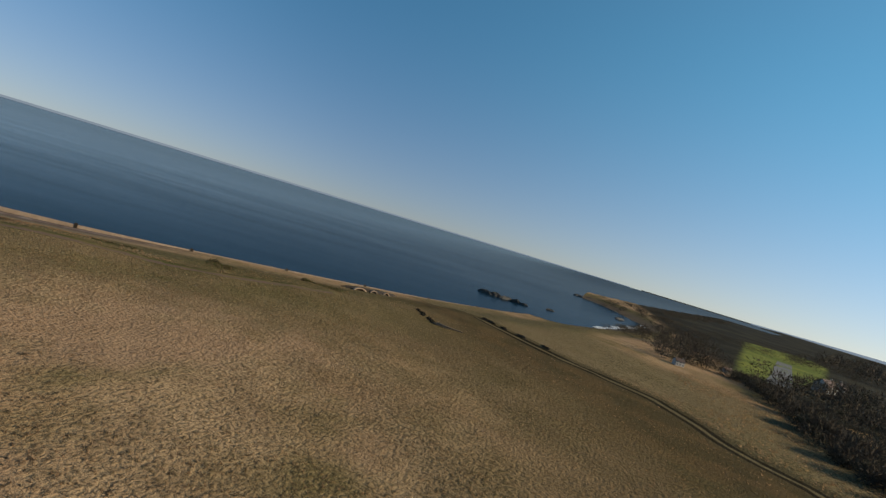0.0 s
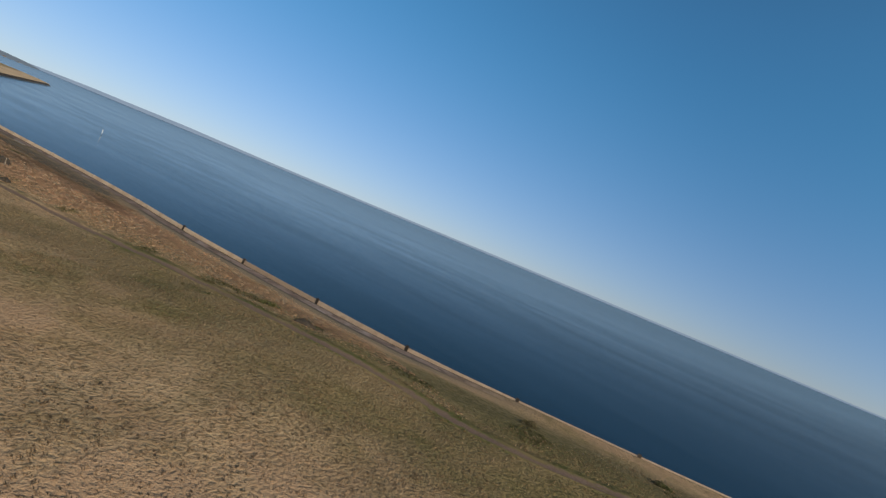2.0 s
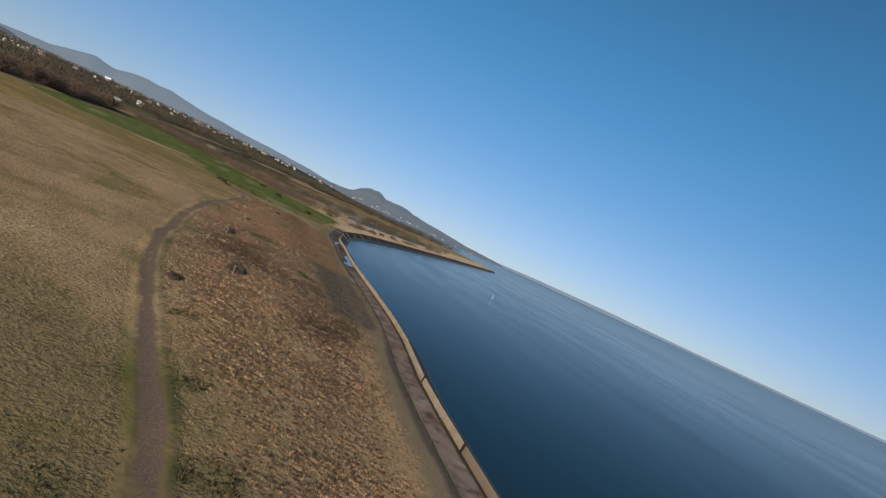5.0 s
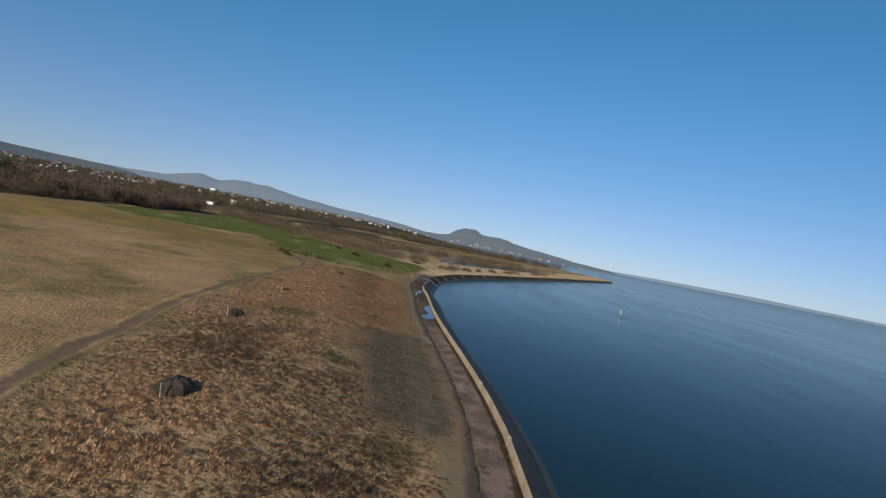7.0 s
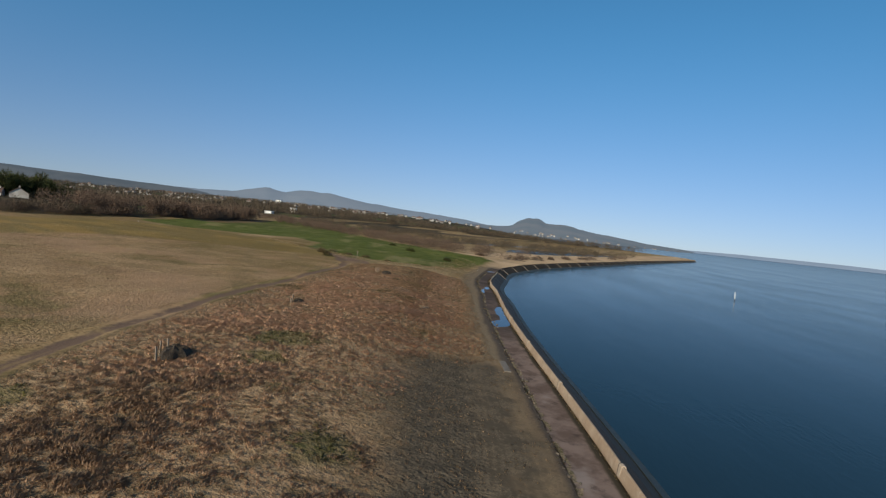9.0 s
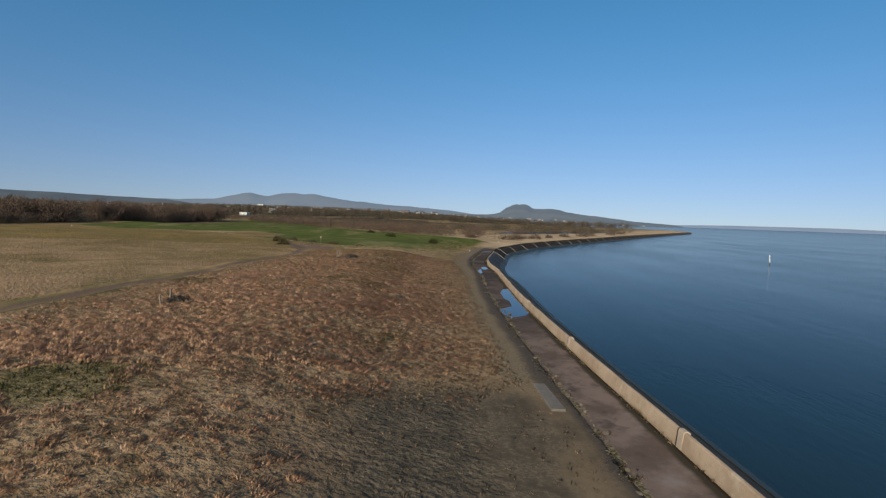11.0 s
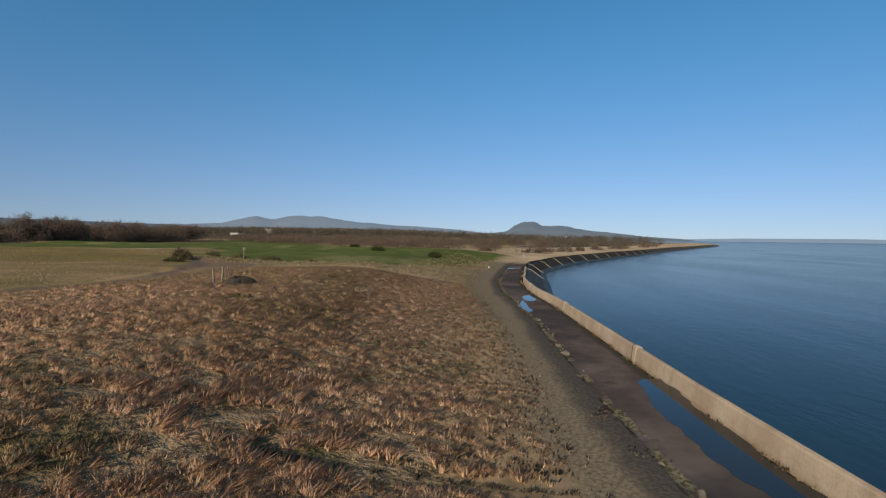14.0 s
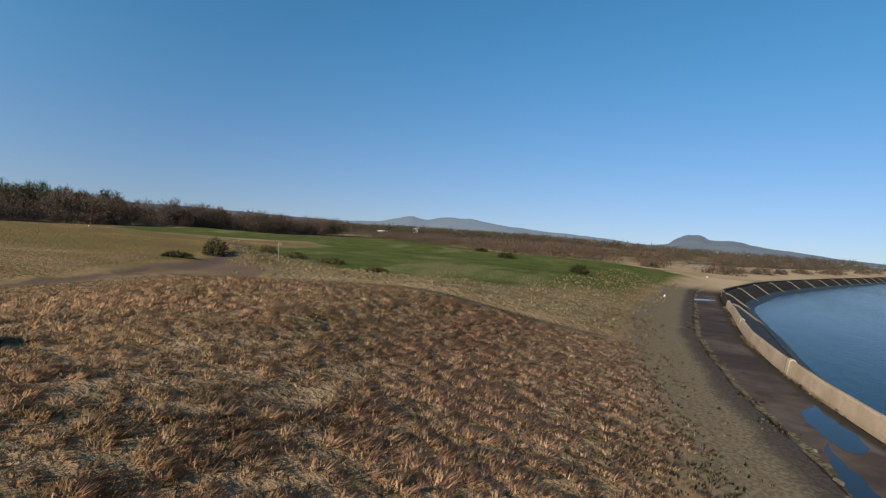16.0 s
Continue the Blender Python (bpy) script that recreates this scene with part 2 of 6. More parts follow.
class Net:
    """Short hand for shader nodes."""

    def __init__(self, nt):
        self.nt = nt

    def put(self, sock, v):
        if isinstance(v, bpy.types.NodeSocket):
            self.nt.links.new(v, sock)
        elif isinstance(v, (tuple, list)):
            sock.default_value = (*v, 1.0) if len(v) == 3 and len(sock.default_value) == 4 else v
        else:
            sock.default_value = v

    def pos(self):
        return self.nt.nodes.new("ShaderNodeNewGeometry").outputs["Position"]

    def noise(self, scale, detail=4.0, rough=0.55, vec=None, out=0, stretch=None):
        n = self.nt.nodes.new("ShaderNodeTexNoise")
        n.inputs["Scale"].default_value, n.inputs["Detail"].default_value, n.inputs["Roughness"].default_value = scale, detail, rough
        v = vec or self.pos()
        if stretch:
            mp = self.nt.nodes.new("ShaderNodeMapping")
            self.nt.links.new(v, mp.inputs[0])
            mp.vector_type = "TEXTURE"
            mp.inputs["Scale"].default_value = [1.0 / q for q in stretch[:3]]
            if len(stretch) > 3:
                mp.inputs["Rotation"].default_value = (0, 0, stretch[3])
            v = mp.outputs[0]
        self.nt.links.new(v, n.inputs["Vector"])
        return n.outputs[out]

    def attr(self, name):
        n = self.nt.nodes.new("ShaderNodeAttribute")
        n.attribute_name = name
        return n.outputs["Fac"]

    def math(self, op, a, b=0.0, c=0.0):
        n = self.nt.nodes.new("ShaderNodeMath")
        n.operation = op
        for sock, v in zip(n.inputs, (a, b, c)):
            self.put(sock, v)
        return n.outputs[0]

    def step(self, v, a, b):
        """0 below a, 1 above b (or the reverse), smooth."""
        n = self.nt.nodes.new("ShaderNodeMapRange")
        n.interpolation_type = "SMOOTHSTEP"
        lo, hi, t0, t1 = (a, b, 0.0, 1.0) if a < b else (b, a, 1.0, 0.0)
        for sock, q in zip(n.inputs, (v, lo, hi, t0, t1)):
            self.put(sock, q)
        return n.outputs[0]

    def mix(self, fac, a, b):
        n = self.nt.nodes.new("ShaderNodeMix")
        n.data_type = "RGBA"
        self.put(n.inputs[0], fac)
        self.put(n.inputs[6], a)
        self.put(n.inputs[7], b)
        return n.outputs[2]

    def bump(self, height, strength, dist, normal=None):
        n = self.nt.nodes.new("ShaderNodeBump")
        n.inputs["Strength"].default_value, n.inputs["Distance"].default_value = strength, dist
        self.nt.links.new(height, n.inputs["Height"])
        if normal:
            self.nt.links.new(normal, n.inputs["Normal"])
        return n.outputs[0]

    def random_island(self):
        return self.nt.nodes.new("ShaderNodeNewGeometry").outputs["Random Per Island"]

    def random_object(self):
        return self.nt.nodes.new("ShaderNodeObjectInfo").outputs["Random"]


def simple(name, c1, c2, scale, rough=0.85, bump=0.3, dist=0.02, metal=0.0, spread=0.0):
    """Two tones by noise, with fine relief."""
    m, nt, p = material(name)
    k = Net(nt)
    big = k.noise(scale, 5)
    fine = k.noise(scale * 9, 3)
    col = k.mix(k.step(big, 0.3, 0.7), c1, c2)
    col = k.mix(k.math("MULTIPLY", k.step(fine, 0.45, 0.75), 0.35), col, tuple(c * 0.6 for c in c1))
    if spread:
        dark = tuple(c * (1 - spread) for c in c1)
        col = k.mix(k.math("MULTIPLY", k.random_object(), 0.8), col, dark)
    k.put(p.inputs["Base Color"], col)
    p.inputs["Roughness"].default_value, p.inputs["Metallic"].default_value = rough, metal
    if bump:
        k.put(p.inputs["Normal"], k.bump(fine, bump, dist))
    return m


def wall_material():
    """Sandy concrete with run-off streaks, dark stains and pale worn patches."""
    m, nt, p = material("weathered_concrete")
    k = Net(nt)
    col = k.mix(k.step(k.noise(0.5, 5), 0.35, 0.65), (0.350, 0.246, 0.165), (0.455, 0.336, 0.236))
    col = k.mix(k.math("MULTIPLY", k.random_object(), 0.25), col, (0.30, 0.215, 0.145))
    streak = k.noise(1.0, 4, stretch=(2.6, 2.6, 0.35))
    col = k.mix(k.math("MULTIPLY", k.step(streak, 0.50, 0.74), 0.28), col, (0.19, 0.135, 0.092))
    col = k.mix(k.math("MULTIPLY", k.step(k.noise(2.2, 5), 0.54, 0.74), 0.4), col, (0.215, 0.165, 0.115))
    col = k.mix(k.math("MULTIPLY", k.step(k.noise(0.9, 5, vec=None), 0.60, 0.74), 0.5), col, (0.54, 0.44, 0.335))
    fine = k.noise(14.0, 4)
    col = k.mix(k.math("MULTIPLY", k.step(fine, 0.5, 0.75), 0.4), col, (0.20, 0.15, 0.105))
    k.put(p.inputs["Base Color"], col)
    p.inputs["Roughness"].default_value = 0.92
    p.inputs["Specular IOR Level"].default_value = 0.25
    k.put(p.inputs["Normal"], k.bump(k.math("ADD", fine, k.math("MULTIPLY", streak, 0.8)), 0.5, 0.03))
    return m


def ground_material():
    m, nt, p = material("ground")
    k = Net(nt)
    n, wall, dp, dts = k.attr("inland"), k.attr("walled"), k.attr("d_path"), k.attr("d_track")
    dt = k.math("ABSOLUTE", dts)
    big, mid, fine, grit = k.noise(0.035, 5), k.noise(0.17, 5), k.noise(1.1, 5), k.noise(7.0, 4)
    jit = k.math("ADD", k.math("MULTIPLY", k.math("SUBTRACT", mid, 0.5), 5.0), k.math("MULTIPLY", k.math("SUBTRACT", fine, 0.5), 2.2))
    # pale winter grass, patched with olive and russet
    col = k.mix(k.step(mid, 0.35, 0.65), (0.32, 0.210, 0.118), (0.41, 0.275, 0.155))
    col = k.mix(k.step(big, 0.51, 0.64), col, (0.165, 0.126, 0.056))
    col = k.mix(k.math("MULTIPLY", k.step(k.noise(0.09, 4, vec=None), 0.53, 0.66), 0.7), col, (0.31, 0.195, 0.105))
    col = k.mix(k.math("MULTIPLY", k.step(fine, 0.5, 0.72), 0.5), col, (0.15, 0.105, 0.055))
    col = k.mix(k.math("MULTIPLY", k.step(grit, 0.55, 0.8), 0.5), col, (0.29, 0.215, 0.12))
    col = k.mix(k.math("MULTIPLY", k.step(k.noise(0.10, 5), 0.50, 0.62), 0.34), col, (0.165, 0.125, 0.056))
    crumb = k.noise(3.0, 4)
    col = k.mix(k.math("MULTIPLY", k.step(crumb, 0.46, 0.34), 0.6), col, (0.33, 0.235, 0.125))
    # dark speckle painted for the small shadows between grass crumbs
    col = k.mix(k.math("MULTIPLY", k.step(crumb, 0.50, 0.63), 0.62), col, (0.098, 0.070, 0.036))
    col = k.mix(k.math("MULTIPLY", k.step(k.noise(0.06, 4, 0.6), 0.46, 0.62), 0.7), col, (0.365, 0.230, 0.138))
    # ground under the tussocks
    tus = k.step(k.math("ADD", k.attr("tussock"), k.math("MULTIPLY", jit, 0.4)), -1.0, 1.5)
    tcol = k.mix(k.step(fine, 0.35, 0.6), (0.15, 0.103, 0.058), (0.33, 0.222, 0.130))
    tcol = k.mix(k.math("MULTIPLY", k.step(k.noise(0.13, 4), 0.58, 0.70), 0.7), tcol, (0.05, 0.05, 0.017))
    spot = nt.nodes.new("ShaderNodeSeparateXYZ")
    nt.links.new(k.pos(), spot.inputs[0])
    tus = k.math("MULTIPLY", tus, k.math("MULTIPLY_ADD", k.step(k.math("ADD", spot.outputs[0], k.math("MULTIPLY", jit, 3.0)), -128, -98), -0.65, 1.0))
    col = k.mix(tus, col, tcol)
    col = k.mix(k.math("MULTIPLY", k.step(k.math("ADD", k.attr("lush"), k.math("MULTIPLY", jit, 0.5)), -0.8, 1.2), 0.45), col, k.mix(k.step(crumb, 0.4, 0.6), (0.052, 0.066, 0.020), (0.10, 0.108, 0.036)))
    # olive scrub towards the east
    col = k.mix(k.math("MULTIPLY", k.step(k.math("ADD", k.attr("scrub"), jit), -3, 4), 0.8), col, k.mix(k.step(fine, 0.4, 0.6), (0.072, 0.066, 0.026), (0.155, 0.125, 0.06)))
    # golden rough, short green turf, tan bank
    gold = k.step(k.math("ADD", k.attr("gold"), jit), -2, 6)
    col = k.mix(k.math("MULTIPLY", gold, 0.85), col, k.mix(k.step(k.noise(0.05, 5, stretch=(1.6, 0.6, 1)), 0.42, 0.62), (0.29, 0.190, 0.062), (0.19, 0.142, 0.058)))
    turf = k.step(k.math("ADD", k.attr("turf"), jit), -2, 3)
    turf_col = k.mix(k.step(mid, 0.35, 0.65), (0.074, 0.092, 0.022), (0.122, 0.130, 0.040))
    turf_col = k.mix(k.math("MULTIPLY", k.step(crumb, 0.48, 0.62), 0.45), turf_col, (0.050, 0.066, 0.014))
    turf_col = k.mix(k.step(spot.outputs[0], 58, 66), turf_col, k.mix(k.step(k.noise(0.02, 3), 0.42, 0.6), (0.20, 0.215, 0.052), (0.13, 0.155, 0.040)))
    col = k.mix(turf, col, turf_col)
    fair = k.step(k.noise(0.05, 5, stretch=(0.5, 1.6, 1, 0.6)), 0.54, 0.66)
    col = k.mix(k.math("MULTIPLY", turf, k.math("MULTIPLY", fair, 0.55)), col, (0.24, 0.2, 0.10))
    bank = k.step(k.math("ADD", k.attr("bank"), jit), -1, 3)
    col = k.mix(k.math("MULTIPLY", bank, 0.85), col, k.mix(k.step(fine, 0.4, 0.62), (0.31, 0.225, 0.125), (0.17, 0.135, 0.066)))
    # far land: fields, moor and woods in large patches
    far = k.step(k.attr("farness"), 0.0, 1.0)
    fcol = k.mix(k.step(k.noise(0.006, 5, stretch=(1, 2, 1, 0.7)), 0.45, 0.55), (0.062, 0.050, 0.034), (0.036, 0.033, 0.026))
    fcol = k.mix(k.step(k.noise(0.004, 4, stretch=(1, 2.5, 1, 0.9)), 0.56, 0.60), fcol, (0.07, 0.095, 0.035))
    fcol = k.mix(k.step(k.noise(0.0045, 3, stretch=(1.6, 1, 1, 0.3)), 0.60, 0.64), fcol, (0.135, 0.105, 0.06))
    place = nt.nodes.new("ShaderNodeSeparateXYZ")
    nt.links.new(k.pos(), place.inputs[0])
    reeds = k.math("MULTIPLY", k.step(place.outputs[0], -330, -400), k.step(k.noise(0.009, 4, stretch=(0.7, 2.4, 1, 0.25)), 0.48, 0.54))
    fcol = k.mix(k.step(place.outputs[0], 48.0, 75.0), fcol, k.mix(k.step(k.noise(0.02, 4), 0.45, 0.6), (0.026, 0.024, 0.018), (0.045, 0.040, 0.026)))
    fcol = k.mix(k.math("MULTIPLY", reeds, k.step(n, 520, 300)), fcol, (0.27, 0.19, 0.10))
    col = k.mix(far, col, fcol)
    col = k.mix(k.math("MULTIPLY", far, turf), col, turf_col)
    spit = k.math("MULTIPLY", k.math("MULTIPLY", k.step(k.math("ADD", k.attr("spit"), jit), -3, 3), k.math("SUBTRACT", 1.0, turf)), k.step(n, 190, 60))
    col = k.mix(spit, col, k.mix(k.step(k.noise(0.05, 5), 0.42, 0.66), (0.50, 0.355, 0.225), (0.35, 0.25, 0.15)))
    # shorter olive grass in the western field
    olive_west = k.math("MULTIPLY", k.math("MULTIPLY", k.step(k.math("ADD", spot.outputs[0], k.math("MULTIPLY", jit, 6.0)), -165, -215), k.step(k.math("ADD", n, jit), 34, 46)), k.math("SUBTRACT", 1.0, k.math("MAXIMUM", turf, far)))
    col = k.mix(k.math("MULTIPLY", olive_west, k.math("MULTIPLY_ADD", k.step(k.noise(0.05, 4, stretch=(2.2, 0.6, 1, 0.5)), 0.36, 0.6), 0.5, 0.3)), col, (0.155, 0.112, 0.044))
    # browner turf near the wheel track
    west = k.step(dts, -0.5, 0.5)
    rough = k.math("MULTIPLY", k.math("SUBTRACT", 1.0, west), k.step(k.math("ADD", dt, k.math("MULTIPLY", jit, 0.6)), 48, 36))
    col = k.mix(k.math("MULTIPLY", rough, 0.8), col, k.mix(k.step(crumb, 0.44, 0.6), (0.20, 0.155, 0.080), (0.066, 0.055, 0.025)))
    olive = k.math("MULTIPLY", k.math("MULTIPLY", west, k.step(k.math("ADD", dt, k.math("MULTIPLY", jit, 5.0)), 66, 26)), 0.75)
    col = k.mix(k.math("MULTIPLY", olive, k.step(n, 20, 45)), col, k.mix(k.step(crumb, 0.42, 0.6), (0.145, 0.104, 0.048), (0.072, 0.058, 0.024)))
    brown = k.math("MULTIPLY", k.math("MULTIPLY", west, k.step(k.math("ADD", dt, k.math("MULTIPLY", jit, 2.0)), 34, 10)), 0.85)
    col = k.mix(brown, col, k.mix(k.step(mid, 0.4, 0.6), (0.100, 0.066, 0.030), (0.062, 0.047, 0.021)))
    # greener along the path
    fresh = k.math("MULTIPLY", k.math("MULTIPLY", k.step(k.math("ADD", dp, k.math("MULTIPLY", jit, 4.0)), 30, 8), k.math("SUBTRACT", 1.0, tus)), k.math("MULTIPLY", k.step(spot.outputs[0], -90, -72), k.step(n, 12, 18)))
    col = k.mix(k.math("MULTIPLY", fresh, 0.62), col, k.mix(k.step(crumb, 0.4, 0.62), (0.150, 0.116, 0.050), (0.080, 0.070, 0.028)))
    # dirt path, wheel track
    edge = k.math("ADD", dp, k.math("ADD", k.math("MULTIPLY", k.math("SUBTRACT", fine, 0.5), 1.1), k.math("MULTIPLY", k.math("SUBTRACT", mid, 0.5), 1.6)))
    dirt = k.mix(k.step(grit, 0.35, 0.7), (0.124, 0.082, 0.060), (0.182, 0.125, 0.093))
    verge = k.math("MULTIPLY", k.step(edge, 2.6, 1.2), k.math("MULTIPLY_ADD", k.step(k.noise(0.11, 4), 0.46, 0.60), 0.55, 0.12))
    col = k.mix(verge, col, k.mix(k.step(mid, 0.42, 0.6), (0.070, 0.080, 0.022), (0.13, 0.10, 0.045)))
    crown = k.math("MULTIPLY", k.step(dp, 0.38, 0.12), k.step(k.noise(0.07, 3), 0.52, 0.62))
    col = k.mix(k.math("MULTIPLY", k.step(edge, 0.92, 0.5), k.math("MULTIPLY_ADD", crown, -0.75, 1.0)), col, dirt)
    col = k.mix(k.math("MULTIPLY", k.step(k.math("ADD", dt, k.math("MULTIPLY", jit, 0.6)), 4.5, 2.4), 0.6), col, (0.066, 0.054, 0.026))
    col = k.mix(k.math("MULTIPLY", k.step(k.math("ADD", dt, k.math("MULTIPLY", k.math("SUBTRACT", fine, 0.5), 1.2)), 0.75, 0.35), 0.7), col, (0.17, 0.135, 0.072))
    rut = k.math("ABSOLUTE", k.math("SUBTRACT", dt, 1.1))
    col = k.mix(k.math("MULTIPLY", k.step(k.math("ADD", rut, k.math("MULTIPLY", k.math("SUBTRACT", fine, 0.5), 0.8)), 0.8, 0.35), 0.95), col, (0.022, 0.017, 0.010))
    # promenade: concrete by the wall, weedy joint, gravel, thin grass
    lane = k.math("MULTIPLY", n, 1.27)
    nn = k.math("ADD", lane, k.math("ADD", k.math("MULTIPLY", k.math("SUBTRACT", fine, 0.5), 1.0), k.math("MULTIPLY", k.math("SUBTRACT", mid, 0.5), 1.6)))
    thin = k.mix(k.step(grit, 0.4, 0.62), (0.140, 0.106, 0.070), (0.225, 0.172, 0.114))
    gravel = k.mix(k.step(grit, 0.38, 0.68), (0.070, 0.056, 0.046), (0.108, 0.087, 0.071))
    slab = k.mix(k.step(k.noise(0.35, 6, 0.65), 0.36, 0.64), (0.118, 0.083, 0.068), (0.205, 0.150, 0.126))
    slab = k.mix(k.math("MULTIPLY", k.step(k.noise(0.22, 4, 0.6), 0.56, 0.70), 0.6), slab, (0.27, 0.225, 0.205))
    slab = k.mix(k.math("MULTIPLY", k.step(k.noise(0.6, 5), 0.55, 0.68), 0.7), slab, (0.060, 0.046, 0.040))
    wet = k.math("MULTIPLY", k.step(spot.outputs[0], -178, -198), k.math("MULTIPLY_ADD", k.step(k.noise(0.16, 4), 0.36, 0.60), 0.42, 0.45))
    slab = k.mix(wet, slab, (0.046, 0.038, 0.036))
    prom = k.mix(k.step(nn, 5.7, 6.8), gravel, thin)
    lip = k.math("ADD", n, k.math("ADD", k.math("MULTIPLY", k.math("SUBTRACT", fine, 0.5), 0.45), k.math("MULTIPLY", k.math("SUBTRACT", mid, 0.5), 0.5)))
    # strip along the wall foot painted dark, for its shade and wet concrete
    dark_foot = k.mix(k.step(k.math("ADD", n, k.math("MULTIPLY", jit, 0.15)), 0.75, 1.1), (0.058, 0.048, 0.034), slab)
    prom = k.mix(k.step(lip, 3.72, 3.62), prom, dark_foot)
    frayed = k.math("MULTIPLY", k.math("MULTIPLY", k.step(lip, 3.25, 3.4), k.step(lip, 3.82, 3.7)), k.step(k.noise(0.5, 4), 0.44, 0.52))
    prom = k.mix(k.math("MULTIPLY", frayed, 0.85), prom, k.mix(k.step(grit, 0.4, 0.6), (0.070, 0.066, 0.026), (0.26, 0.20, 0.125)))
    prom = k.mix(k.math("MULTIPLY", k.math("MULTIPLY", k.step(lip, 3.66, 3.72), k.step(lip, 3.92, 3.80)), k.math("MULTIPLY_ADD", k.step(k.noise(0.45, 4), 0.40, 0.56), 0.75, 0.1)), prom, (0.026, 0.020, 0.014))
    comb = k.step(k.math("ADD", k.attr("comb"), k.math("MULTIPLY", jit, 1.6)), -3.4, 3.0)
    furrow = k.math("MULTIPLY_ADD", k.math("SINE", k.math("MULTIPLY_ADD", n, 10.5, k.math("MULTIPLY", mid, 9.0))), 0.03, k.math("MULTIPLY_ADD", k.noise(0.7, 5), 0.9, 0.02))
    rows = k.mix(k.step(k.math("ADD", furrow, k.math("MULTIPLY", k.math("SUBTRACT", crumb, 0.5), 0.5)), 0.36, 0.60), (0.082, 0.066, 0.048), k.mix(k.step(grit, 0.4, 0.6), (0.158, 0.122, 0.084), (0.100, 0.079, 0.056)))
    col = k.mix(comb, col, rows)
    edge_n = k.math("ADD", k.attr("edge"), k.math("ADD", k.math("MULTIPLY", k.math("SUBTRACT", fine, 0.5), 1.0), k.math("MULTIPLY", k.math("SUBTRACT", mid, 0.5), 2.2)))
    col = k.mix(k.math("MULTIPLY", wall, k.math("MULTIPLY", k.step(edge_n, 1.4, -0.6), k.math("SUBTRACT", 1.0, k.math("MULTIPLY", comb, k.step(nn, 5.0, 5.8))))), col, prom)
    # sand
    sand = k.math("MULTIPLY", k.math("SUBTRACT", 1.0, k.math("MAXIMUM", k.attr("walled_far"), k.step(k.attr("spit"), -1, 1))), k.step(k.math("ADD", n, jit), 16, 7))
    col = k.mix(sand, col, k.mix(mid, (0.13, 0.095, 0.062), (0.19, 0.14, 0.092)))
    k.put(p.inputs["Base Color"], col)
    p.inputs["Roughness"].default_value = 1.0
    p.inputs["Specular IOR Level"].default_value = 0.03
    soft = k.math("MULTIPLY", k.step(dp, 0.9, 2.0), k.math("SUBTRACT", 1.0, k.math("MULTIPLY", wall, k.step(n, 10.5, 8))))
    h = k.math("ADD", k.math("MULTIPLY", k.math("ADD", k.math("ADD", k.math("MULTIPLY", fine, 0.6), k.math("MULTIPLY", crumb, 1.25)), k.math("MULTIPLY", grit, 0.35)), soft), k.math("MULTIPLY", grit, 0.03))
    k.put(p.inputs["Normal"], k.bump(h, 0.9, 0.22))
    return m


